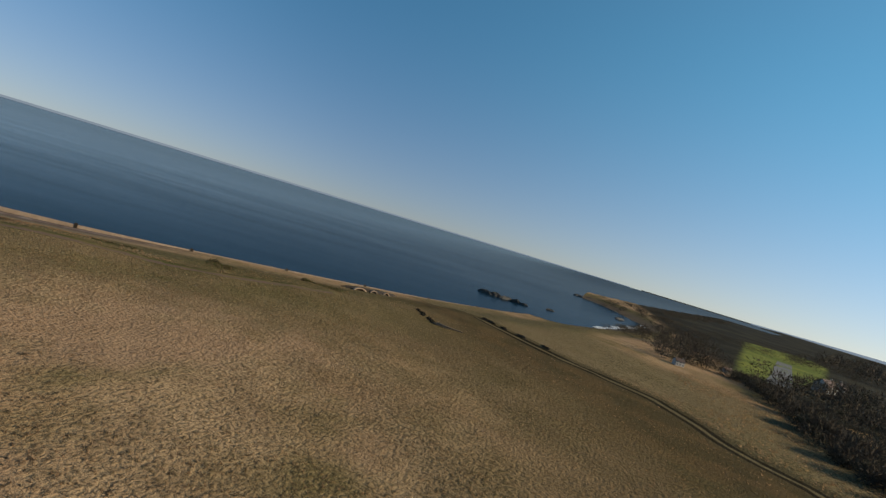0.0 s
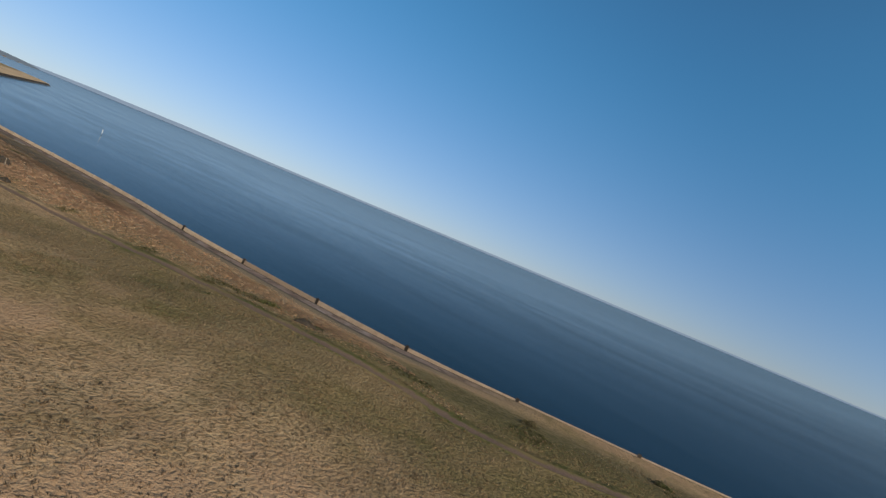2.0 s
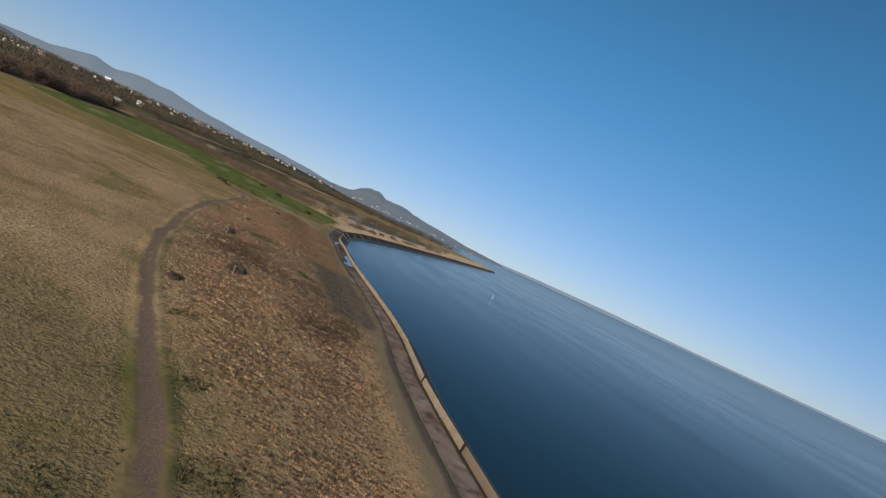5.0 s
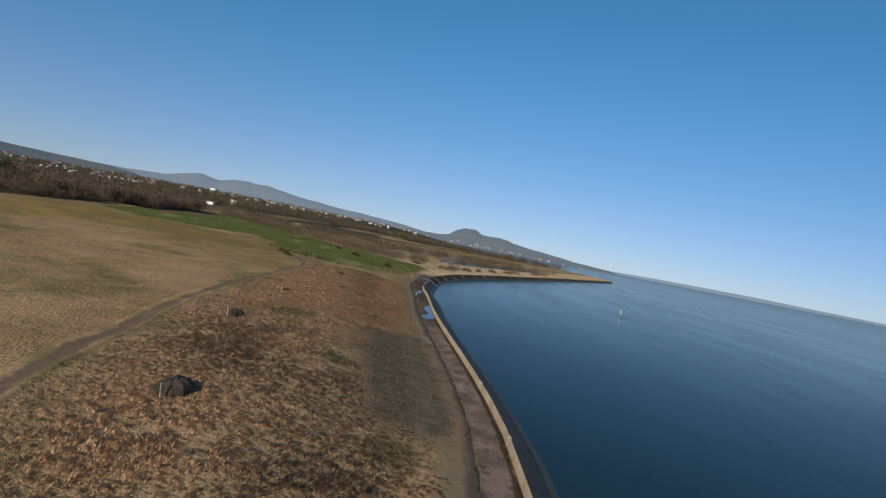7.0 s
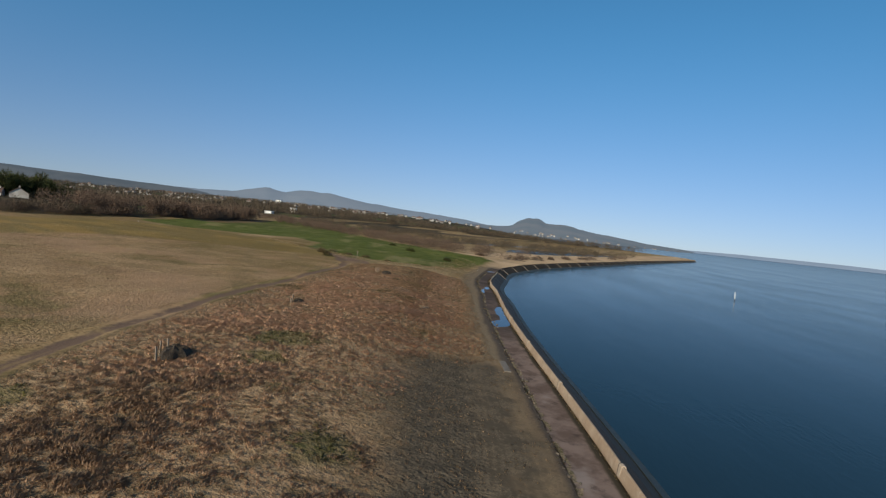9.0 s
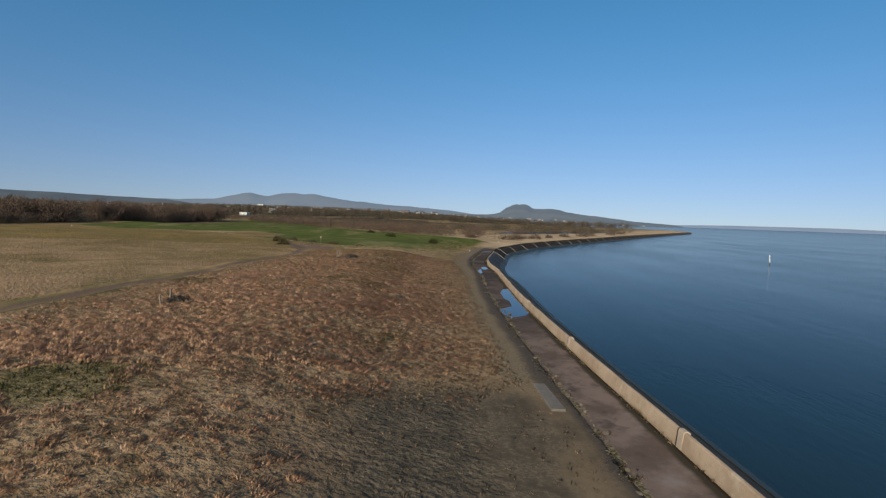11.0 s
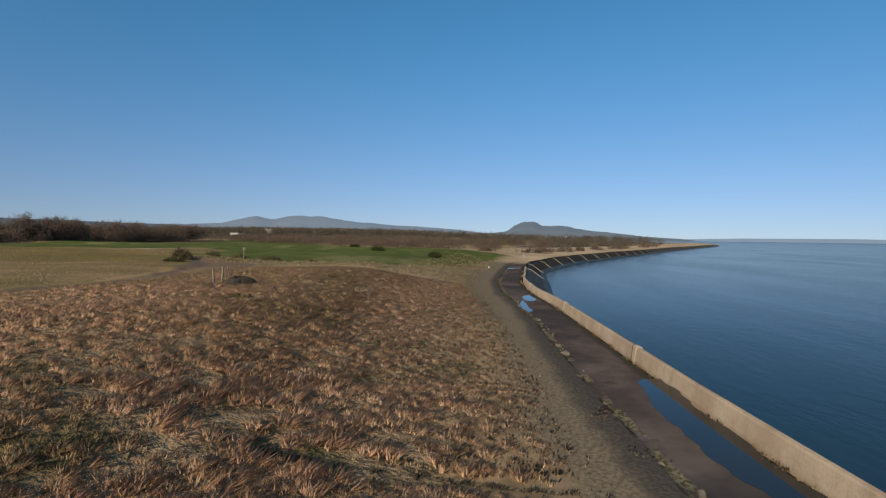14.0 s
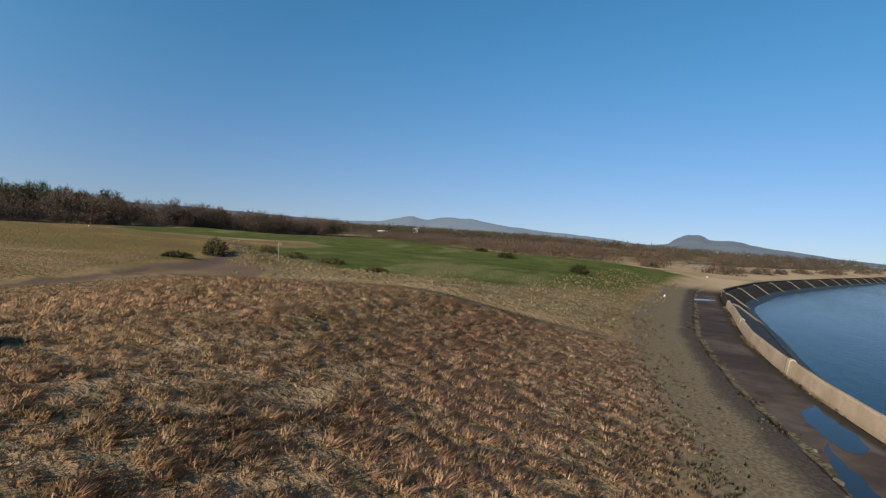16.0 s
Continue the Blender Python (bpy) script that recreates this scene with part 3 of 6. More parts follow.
def sea_material():
    """Dark open water: ripples and wind streaks over a deep blue body."""
    m, nt, p = material("sea_water")
    k = Net(nt)
    place = nt.nodes.new("ShaderNodeSeparateXYZ")
    nt.links.new(k.pos(), place.inputs[0])
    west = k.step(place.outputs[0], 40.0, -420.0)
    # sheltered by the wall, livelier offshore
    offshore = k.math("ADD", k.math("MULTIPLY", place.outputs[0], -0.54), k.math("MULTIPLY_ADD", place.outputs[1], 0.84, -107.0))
    lively = k.math("MULTIPLY_ADD", k.step(offshore, 10.0, 300.0), 0.30, 0.75)
    chop = k.noise(0.9, 4, 0.6, stretch=(0.7, 1.8, 1.0, 0.55))
    swell = k.noise(0.16, 4, 0.5, stretch=(0.5, 1.8, 1.0, 0.5))
    streak = k.step(k.noise(0.030, 5, 0.55, stretch=(0.42, 1.7, 1.0, 0.52)), 0.34, 0.68)
    drift = k.step(k.noise(0.008, 4, 0.5, stretch=(0.5, 1.9, 1.0, 0.4)), 0.32, 0.68)
    wind = k.math("ADD", k.math("MULTIPLY", streak, 0.4), k.math("MULTIPLY", drift, 0.6))
    wind = k.math("MULTIPLY_ADD", k.math("SUBTRACT", wind, 0.5), k.step(offshore, 900.0, 60.0), 0.5)
    p.inputs["Base Color"].default_value = (0.006, 0.014, 0.021, 1.0)
    k.put(p.inputs["Roughness"], k.math("MULTIPLY_ADD", wind, 0.05, 0.10))
    p.inputs["IOR"].default_value = 1.333
    k.put(p.inputs["Specular IOR Level"], k.math("MULTIPLY_ADD", west, 0.12, 0.31))
    roller = k.noise(0.05, 3, 0.5, stretch=(0.45, 2.0, 1.0, 0.35))
    h = k.math("MULTIPLY", k.math("ADD", k.math("MULTIPLY", roller, 1.1), k.math("ADD", k.math("MULTIPLY", chop, 0.4), k.math("MULTIPLY", swell, 0.6))), k.math("MULTIPLY", lively, k.math("MULTIPLY_ADD", wind, 0.2, 0.8)))
    k.put(p.inputs["Normal"], k.bump(h, 0.22, 0.5))
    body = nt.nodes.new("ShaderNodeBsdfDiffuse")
    # diffuse body brightened westward, painting in reflected horizon sky
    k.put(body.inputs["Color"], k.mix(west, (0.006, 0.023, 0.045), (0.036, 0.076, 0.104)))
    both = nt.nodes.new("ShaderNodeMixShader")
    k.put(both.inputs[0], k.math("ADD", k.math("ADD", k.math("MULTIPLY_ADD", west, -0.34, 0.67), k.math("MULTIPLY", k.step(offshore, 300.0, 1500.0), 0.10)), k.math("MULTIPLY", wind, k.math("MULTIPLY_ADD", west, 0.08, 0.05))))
    nt.links.new(p.outputs[0], both.inputs[1])
    nt.links.new(body.outputs[0], both.inputs[2])
    nt.links.new(both.outputs[0], nt.nodes["Material Output"].inputs[0])
    return m


def pool_material():
    m, nt, p = material("puddle_water")
    k = Net(nt)
    k.put(p.inputs["Base Color"], k.mix(k.noise(0.4, 3), (0.015, 0.018, 0.020), (0.028, 0.024, 0.021)))
    p.inputs["Roughness"].default_value, p.inputs["IOR"].default_value = 0.03, 1.333
    p.inputs["Specular IOR Level"].default_value = 0.26
    return m


def blade_material(name, tones, greens=None, tufted=False, russet=None, thin_share=0.3):
    """Dry grass: tone by blade, patches by place."""
    m, nt, p = material(name)
    k = Net(nt)
    r = k.attr("tone") if tufted else k.random_island()
    col = k.mix(r, tones[0], tones[1])
    col = k.mix(k.step(k.noise(0.22, 4), 0.5, 0.66), col, k.mix(r, tones[2], tones[3]))
    if greens:
        col = k.mix(k.math("MULTIPLY", k.step(k.noise(0.13, 5), 0.56, 0.68), 0.65), col, k.mix(r, greens[0], greens[1]))
    if russet:
        where = nt.nodes.new("ShaderNodeSeparateXYZ")
        nt.links.new(k.pos(), where.inputs[0])
        drift = k.math("ADD", where.outputs[0], k.math("MULTIPLY", k.math("SUBTRACT", k.noise(0.06, 3), 0.5), 60.0))
        col = k.mix(k.math("MULTIPLY", k.math("MULTIPLY", k.step(drift, -182.0, -140.0), k.step(drift, -92.0, -122.0)), 0.8), col, k.mix(r, russet[0], russet[1]))
        col = k.mix(k.math("MULTIPLY", k.step(drift, -122.0, -92.0), 0.8), col, k.mix(r, (0.46, 0.300, 0.175), (0.90, 0.61, 0.37)))
        # darker band paints the shaded gaps between tufts looked down into
        gap_shade = k.math("MULTIPLY", k.step(drift, -150.0, -132.0), k.step(drift, -110.0, -126.0))
        col = k.mix(k.math("MULTIPLY", gap_shade, 0.85), col, k.mix(r, (0.17, 0.112, 0.071), (0.48, 0.32, 0.205)))
        sere = k.math("MULTIPLY", k.step(drift, -190.0, -222.0), k.math("MULTIPLY_ADD", k.step(k.noise(0.11, 3), 0.62, 0.44), 0.6, 0.4))
        inner = k.math("MULTIPLY_ADD", where.outputs[0], 0.54, k.math("MULTIPLY_ADD", where.outputs[1], -0.84, 108.3))
        inner = k.math("ADD", inner, k.math("MULTIPLY", k.math("SUBTRACT", k.noise(0.09, 3), 0.5), 9.0))
        sere = k.math("MULTIPLY", sere, k.step(inner, 13.0, 20.0))
        col = k.mix(k.math("MULTIPLY", k.math("MULTIPLY", k.step(inner, 17.0, 12.0), k.step(drift, -178.0, -200.0)), 0.6), col, k.mix(r, (0.62, 0.405, 0.255), (0.96, 0.65, 0.42)))
        col = k.mix(k.math("MULTIPLY", sere, 0.8), col, k.mix(r, (0.24, 0.165, 0.088), (0.70, 0.49, 0.275)))
    k.put(p.inputs["Base Color"], col)
    p.inputs["Roughness"].default_value = 0.8
    p.inputs["Specular IOR Level"].default_value = 0.05
    if tufted:
        # the clump is lit as one shaggy round body
        where = nt.nodes.new("ShaderNodeAttribute")
        where.attribute_name = "around"
        round_ = nt.nodes.new("ShaderNodeVectorMath")
        round_.operation = "MULTIPLY_ADD"
        round_.inputs[1].default_value = (0.8, 0.8, 0.8)
        round_.inputs[2].default_value = (0.0, 0.0, 0.7)
        nt.links.new(where.outputs["Vector"], round_.inputs[0])
        facing = round_.outputs[0]
    else:
        geo = nt.nodes.new("ShaderNodeNewGeometry")
        soft = nt.nodes.new("ShaderNodeVectorMath")
        soft.operation = "MULTIPLY_ADD"
        soft.inputs[1].default_value = (0.75, 0.75, 0.75)
        soft.inputs[2].default_value = (0.0, 0.0, 0.45)
        nt.links.new(geo.outputs["Normal"], soft.inputs[0])
        facing = soft.outputs[0]
    unit = nt.nodes.new("ShaderNodeVectorMath")
    unit.operation = "NORMALIZE"
    nt.links.new(facing, unit.inputs[0])
    nt.links.new(unit.outputs[0], p.inputs["Normal"])
    thin = nt.nodes.new("ShaderNodeBsdfTranslucent")
    nt.links.new(col, thin.inputs[0])
    both = nt.nodes.new("ShaderNodeMixShader")
    both.inputs[0].default_value = thin_share
    nt.links.new(p.outputs[0], both.inputs[1])
    nt.links.new(thin.outputs[0], both.inputs[2])
    nt.links.new(both.outputs[0], nt.nodes["Material Output"].inputs[0])
    return m


M_GROUND = ground_material()
M_SEA = sea_material()
M_POOL = pool_material()
M_WALL = wall_material()
M_BROWNWALL = simple("brown_wall", (0.24, 0.165, 0.112), (0.36, 0.265, 0.19), 0.8, 0.92, 0.5, 0.03, spread=0.2)
M_PIER = simple("pale_concrete", (0.36, 0.28, 0.205), (0.45, 0.355, 0.265), 0.9, 0.9, 0.3, 0.02)
M_APRON = simple("wet_dark_concrete", (0.026, 0.020, 0.015), (0.056, 0.044, 0.033), 0.4, 0.95, 0.5, 0.04, spread=0.2)
M_FOAM = simple("sea_foam", (0.30, 0.33, 0.36), (0.72, 0.74, 0.76), 0.7, 0.9, 0.3, 0.03)
M_ROAD = simple("grey_asphalt", (0.085, 0.082, 0.080), (0.125, 0.12, 0.115), 0.3, 0.9, 0.2, 0.02)
M_APRON.node_tree.nodes["Principled BSDF"].inputs["Specular IOR Level"].default_value = 0.12
# blacker copy of the apron for the straight bays: wet, with shade painted in
M_SHADEAPRON = simple("wet_shaded_slab", (0.012, 0.010, 0.008), (0.030, 0.025, 0.020), 0.5, 0.8, 0.5, 0.04, spread=0.2)
M_WEED = simple("seaweed_band", (0.016, 0.018, 0.012), (0.035, 0.035, 0.02), 0.8, 0.6, 0.6, 0.06)
M_RIB = simple("pale_rib_concrete", (0.115, 0.098, 0.080), (0.165, 0.142, 0.118), 0.8, 0.9, 0.3, 0.02)
M_STONE = simple("rubble_stone", (0.10, 0.08, 0.058), (0.19, 0.155, 0.115), 2.0, 0.9, 0.5, 0.03, spread=0.5)
M_ROCK = simple("black_sea_rock", (0.018, 0.017, 0.016), (0.04, 0.037, 0.033), 0.5, 0.7, 0.6, 0.1)
M_WOOD = simple("weathered_wood", (0.15, 0.115, 0.085), (0.22, 0.175, 0.13), 3.0, 0.85, 0.4, 0.01)
M_EARTH = simple("dark_earth", (0.024, 0.017, 0.011), (0.060, 0.043, 0.028), 1.2, 0.95, 0.8, 0.08)
M_WHITE = simple("white_paint", (0.72, 0.71, 0.68), (0.80, 0.79, 0.76), 1.0, 0.6, 0.1, 0.01)
M_IRON = simple("dark_iron", (0.03, 0.028, 0.026), (0.06, 0.045, 0.035), 2.0, 0.6, 0.2, 0.01, 0.5)
M_TUSSOCK = blade_material("tussock_grass", ((0.54, 0.330, 0.205), (0.94, 0.595, 0.385), (0.44, 0.250, 0.155), (0.86, 0.52, 0.33)), ((0.30, 0.210, 0.100), (0.62, 0.44, 0.22)), True, ((0.48, 0.295, 0.188), (0.93, 0.60, 0.39)), 0.38)
M_FRESH = blade_material("fresh_grass", ((0.045, 0.046, 0.015), (0.17, 0.160, 0.056), (0.075, 0.060, 0.022), (0.28, 0.215, 0.09)), None, True)
M_UNDER = blade_material("low_olive_grass", ((0.28, 0.185, 0.105), (0.60, 0.405, 0.235), (0.23, 0.150, 0.085), (0.54, 0.350, 0.205)), ((0.055, 0.062, 0.018), (0.16, 0.155, 0.05)), True)
M_BANK = blade_material("pale_bank_grass", ((0.25, 0.180, 0.10), (0.50, 0.375, 0.225), (0.16, 0.13, 0.06), (0.36, 0.28, 0.15)), ((0.085, 0.088, 0.028), (0.24, 0.205, 0.085)), True)
M_SHORT = blade_material("short_dry_grass", ((0.21, 0.146, 0.084), (0.50, 0.330, 0.190), (0.26, 0.165, 0.095), (0.52, 0.335, 0.205)), ((0.20, 0.155, 0.068), (0.42, 0.305, 0.145)), True)
M_TWIG = blade_material("bare_twigs", ((0.062, 0.043, 0.032), (0.135, 0.095, 0.070), (0.058, 0.039, 0.030), (0.115, 0.077, 0.057)), thin_share=0.06)
M_DARKTWIG = blade_material("dark_twigs", ((0.048, 0.038, 0.028), (0.10, 0.076, 0.055), (0.045, 0.042, 0.024), (0.08, 0.066, 0.042)), thin_share=0.06)
M_BRUSH = blade_material("dead_brushwood", ((0.022, 0.018, 0.014), (0.055, 0.043, 0.031), (0.020, 0.019, 0.012), (0.045, 0.038, 0.026)), thin_share=0.06)
M_BRAMBLE = blade_material("bramble_leaves", ((0.06, 0.05, 0.026), (0.14, 0.105, 0.058), (0.055, 0.062, 0.022), (0.11, 0.105, 0.042)))
M_GORSE = blade_material("gorse_leaves", ((0.030, 0.038, 0.014), (0.06, 0.066, 0.024), (0.04, 0.038, 0.015), (0.075, 0.07, 0.03)))
M_BARK = simple("bark", (0.06, 0.045, 0.035), (0.10, 0.08, 0.06), 1.5, 0.95, 0.5, 0.03)
M_HOUSE = simple("rendered_house_wall", (0.34, 0.31, 0.28), (0.66, 0.63, 0.58), 0.2, 0.9, 0.1, 0.02, spread=0.6)
M_ROOF = simple("slate_and_tile_roof", (0.105, 0.066, 0.054), (0.17, 0.10, 0.080), 0.3, 0.85, 0.3, 0.04, spread=0.6)
M_PANE = simple("dark_window_glass", (0.03, 0.035, 0.04), (0.05, 0.055, 0.06), 0.5, 0.15, 0.0)
M_HALL = simple("white_cladding", (0.72, 0.72, 0.70), (0.80, 0.80, 0.78), 0.1, 0.6, 0.1, 0.02)


def hazed_hill_material(name, c1, c2, glow):
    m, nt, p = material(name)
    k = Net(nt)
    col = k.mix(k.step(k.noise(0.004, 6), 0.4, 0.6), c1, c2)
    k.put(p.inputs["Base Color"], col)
    # blue emission paints air haze over the hill's own colour; glow sets how much
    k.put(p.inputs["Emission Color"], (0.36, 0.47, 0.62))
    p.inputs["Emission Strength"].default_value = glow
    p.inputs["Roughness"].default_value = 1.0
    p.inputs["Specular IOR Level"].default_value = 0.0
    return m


M_HILL = hazed_hill_material("distant_hill", (0.040, 0.044, 0.036), (0.066, 0.060, 0.046), 0.27)
M_FARHILL = hazed_hill_material("hazy_far_hill", (0.045, 0.05, 0.05), (0.06, 0.062, 0.06), 0.36)
M_WOODHILL = hazed_hill_material("wooded_ridge", (0.028, 0.030, 0.026), (0.050, 0.048, 0.040), 0.17)
M_FARSHORE = hazed_hill_material("hazy_far_shore", (0.02, 0.024, 0.030), (0.028, 0.032, 0.04), 0.56)

# ---- ground, one sheet to the horizon ----
def spread_steps(start, first, grow, end):
    out, v, d = [], start, first
    while v < end:
        v += d
        d *= grow
        out.append(min(v, end))
    return out


def build_ground():
    s_vals = np.r_[np.arange(0, S_WALL - 30, 5.0), np.arange(S_WALL - 30, S_BEND + 60, 1.0), np.array(spread_steps(S_BEND + 60, 1.5, 1.04, CS[-1]))]
    px, py = np.interp(s_vals, CS, CX), np.interp(s_vals, CS, CY)
    tx, ty = np.gradient(px), np.gradient(py)
    ang = np.unwrap(np.arctan2(tx, -ty))
    ker = np.ones(41) / 41
    ang = np.convolve(np.pad(ang, 20, mode="edge"), ker, "valid")
    ang = ang + radians(60) * (1 - smooth(0, 190, s_vals)) - radians(48) * smooth(S_BEND + 250, CS[-1], s_vals)
    n_vals = np.r_[-9, -5, -3, -2, -1, -0.4, 0.2, np.arange(0.6, 12, 0.5), np.arange(12, 70, 1.0), np.arange(70, 150, 2.5), np.array(spread_steps(150, 4, 1.09, 4500))]
    X = px[:, None] + np.cos(ang)[:, None] * n_vals[None]
    Y = py[:, None] + np.sin(ang)[:, None] * n_vals[None]
    x, y = X.ravel(), Y.ravel()
    n, s = coast_sn(x, y)
    n = np.where(np.tile(n_vals, len(s_vals)) < 0, np.tile(n_vals, len(s_vals)), n)
    z = ground_z(x, y, (n, s))
    ns, nn = X.shape
    idx = np.arange(ns * nn).reshape(ns, nn)
    a, b, c, d = idx[:-1, :-1].ravel(), idx[1:, :-1].ravel(), idx[1:, 1:].ravel(), idx[:-1, 1:].ravel()
    tris = np.concatenate([np.c_[a, d, c], np.c_[a, c, b]])
    me = tri_mesh("ground", np.c_[x, y, z], tris, M_GROUND)
    me.shade_smooth()
    dpath, side, along = seg_dist(x, y, PATH)
    dspur = seg_dist(x, y, SPUR)[0]
    dtrail = seg_dist(x, y, TRAIL)[0]
    wall = smooth(S_WALL - 4, S_WALL + 2, s) * (1 - smooth(S_BEND + 20, S_BEND + 40, s)) * (1 - smooth(-66, -48, x))
    values = {
        "inland": n, "walled": wall, "walled_far": smooth(S_WALL - 4, S_WALL + 2, s) * (1 - smooth(S_BEND + 20, S_BEND + 40, s)), "d_path": np.minimum(np.minimum(np.minimum(dpath, dspur + 0.35), dtrail + 1.3), np.maximum(1.2 - 0.5 * poly_sd(x, y, DIRT), 0)), "d_track": np.clip(track_side(x, y), -60, 140), "lush": lush_field(x, y),
        "tussock": tussock_field(x, y, n, dpath, side), "turf": np.maximum(poly_sd(x, y, GREEN), poly_sd(x, y, MEADOW)), "gold": poly_sd(x, y, GOLD), "bank": poly_sd(x, y, STRIP),
        "scrub": scrub_field(x, y, n), "edge": n - tuft_edge(x), "comb": poly_sd(x, y, COMB), "spit": np.clip(s - S_BEND - 18, -40, 40), "farness": np.maximum((n - 170) / 80, (x - 60) / 10),
    }
    for key, v in values.items():
        me.attributes.new(key, "FLOAT", "POINT").data.foreach_set("value", np.asarray(v, np.float32))
    return tagged(part("ground", me), "rough winter grassland with a dirt path and a concrete promenade", "ground", kind="structure")


def track_side(x, y):
    """Distance from the wheel track, positive on its west side."""
    d, side, _ = seg_dist(x, y, TRACK)
    return d * side * seg_dist(np.array([20.0]), np.array([60.0]), TRACK)[1][0]


def lush_field(x, y):
    """Positive in the patches of fresh green grass."""
    return np.max([r - np.hypot(x - a, (y - b) * 1.2) for a, b, r in LUSH], axis=0)


def tuft_edge(x):
    return 6.6 + 0.05 * np.clip(-x - 215, 0, 40)


def tussock_field(x, y, n, dpath, side):
    """Positive where tall tussocks grow: between the path and the promenade."""
    inner = np.where(side < 0, dpath - 1.6, -dpath)
    inner = np.where(x > -40, np.minimum(inner, (-46 - x) * 0.5), inner)
    west = seg_dist(x, y, SPUR)
    inner = np.minimum(inner, np.where((west[1] > 0) | (x < -252), -west[0], 50))
    return np.clip(np.minimum(np.minimum(inner, (n - tuft_edge(x)) * 0.7), -poly_sd(x, y, COMB) * 0.45 + 0.8 * wob(x, y, 3.2, 6)), -30, 30)


def scrub_field(x, y, n):
    return np.clip(np.minimum(np.minimum(n - 8.0, 26.0 - n), np.minimum((x + 62) * 0.5, 60 - x)), -30, 30)


ground = build_ground()

# ---- sea ----
def build_sea():
    ang = np.linspace(0, 2 * math.pi, 97)[:-1]
    verts, faces = [(-100, 0, 0)], []
    radii = [60, 200, 600, 1500, 3000, 4750]
    for r in radii:
        verts += [(-100 + r * math.cos(a), r * math.sin(a), 0) for a in ang]
    for i in range(96):
        j = (i + 1) % 96
        faces.append((0, 1 + i, 1 + j))
        for q in range(len(radii) - 1):
            o = 1 + q * 96
            faces.append((o + i, o + 96 + i, o + 96 + j, o + j))
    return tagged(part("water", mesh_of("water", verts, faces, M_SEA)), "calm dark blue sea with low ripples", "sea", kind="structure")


build_sea()
for shore in ([(-432, -126), (-500, -156), (-600, -150), (-680, -118), (-630, -106), (-545, -104), (-455, -108)], [(-440, -190), (-480, -218), (-560, -214), (-660, -196), (-720, -176), (-600, -178), (-505, -184)]):
    tagged(part("lagoon_water", mesh_of("lagoon_water", [(x, y, 3.05) for x, y in shore], [tuple(range(len(shore)))], M_SEA)), "pale shallow lagoon on the spit", "lagoon", kind="structure")


def coast_at(s):
    x, y = np.interp(s, CS, CX), np.interp(s, CS, CY)
    x2, y2 = np.interp(s + 0.5, CS, CX), np.interp(s + 0.5, CS, CY)
    x1, y1 = np.interp(s - 0.5, CS, CX), np.interp(s - 0.5, CS, CY)
    t = np.array((x2 - x1, y2 - y1)) / math.hypot(x2 - x1, y2 - y1)
    return np.array((x, y)), t, np.array((-t[1], t[0]))


def sweep(name, s_list, profile, material, jitter=0.0, seed=0):
    """A profile of (inland, height) points carried along the coast, closed."""
    rng = random.Random(seed)
    verts, faces = [], []
    k = len(profile)
    for s in s_list:
        p, t, nrm = coast_at(s)
        for n, z in profile:
            q = p + nrm * n
            verts.append((q[0], q[1], z + (rng.uniform(-jitter, jitter) - 0.45 * float(smooth(-40, 30, p[0]))) * (z > 1.45)))
    for i in range(len(s_list) - 1):
        for j in range(k):
            a, b = i * k + j, i * k + (j + 1) % k
            faces.append((a, a + k, b + k, b))
    faces.append(tuple(range(k)))
    faces.append(tuple(reversed(range(len(verts) - k, len(verts)))))
    return mesh_of(name, verts, faces, material)


BAY = 19.35
S_A = CS[int(np.argmin(np.hypot(CX + 102.6, CY - 61.3)))] + 0.0
S_A += float(np.dot(np.array((-102.6, 61.3)) - coast_at(S_A)[0], coast_at(S_A)[1]))


def bay_at(i):
    return S_A + i * BAY


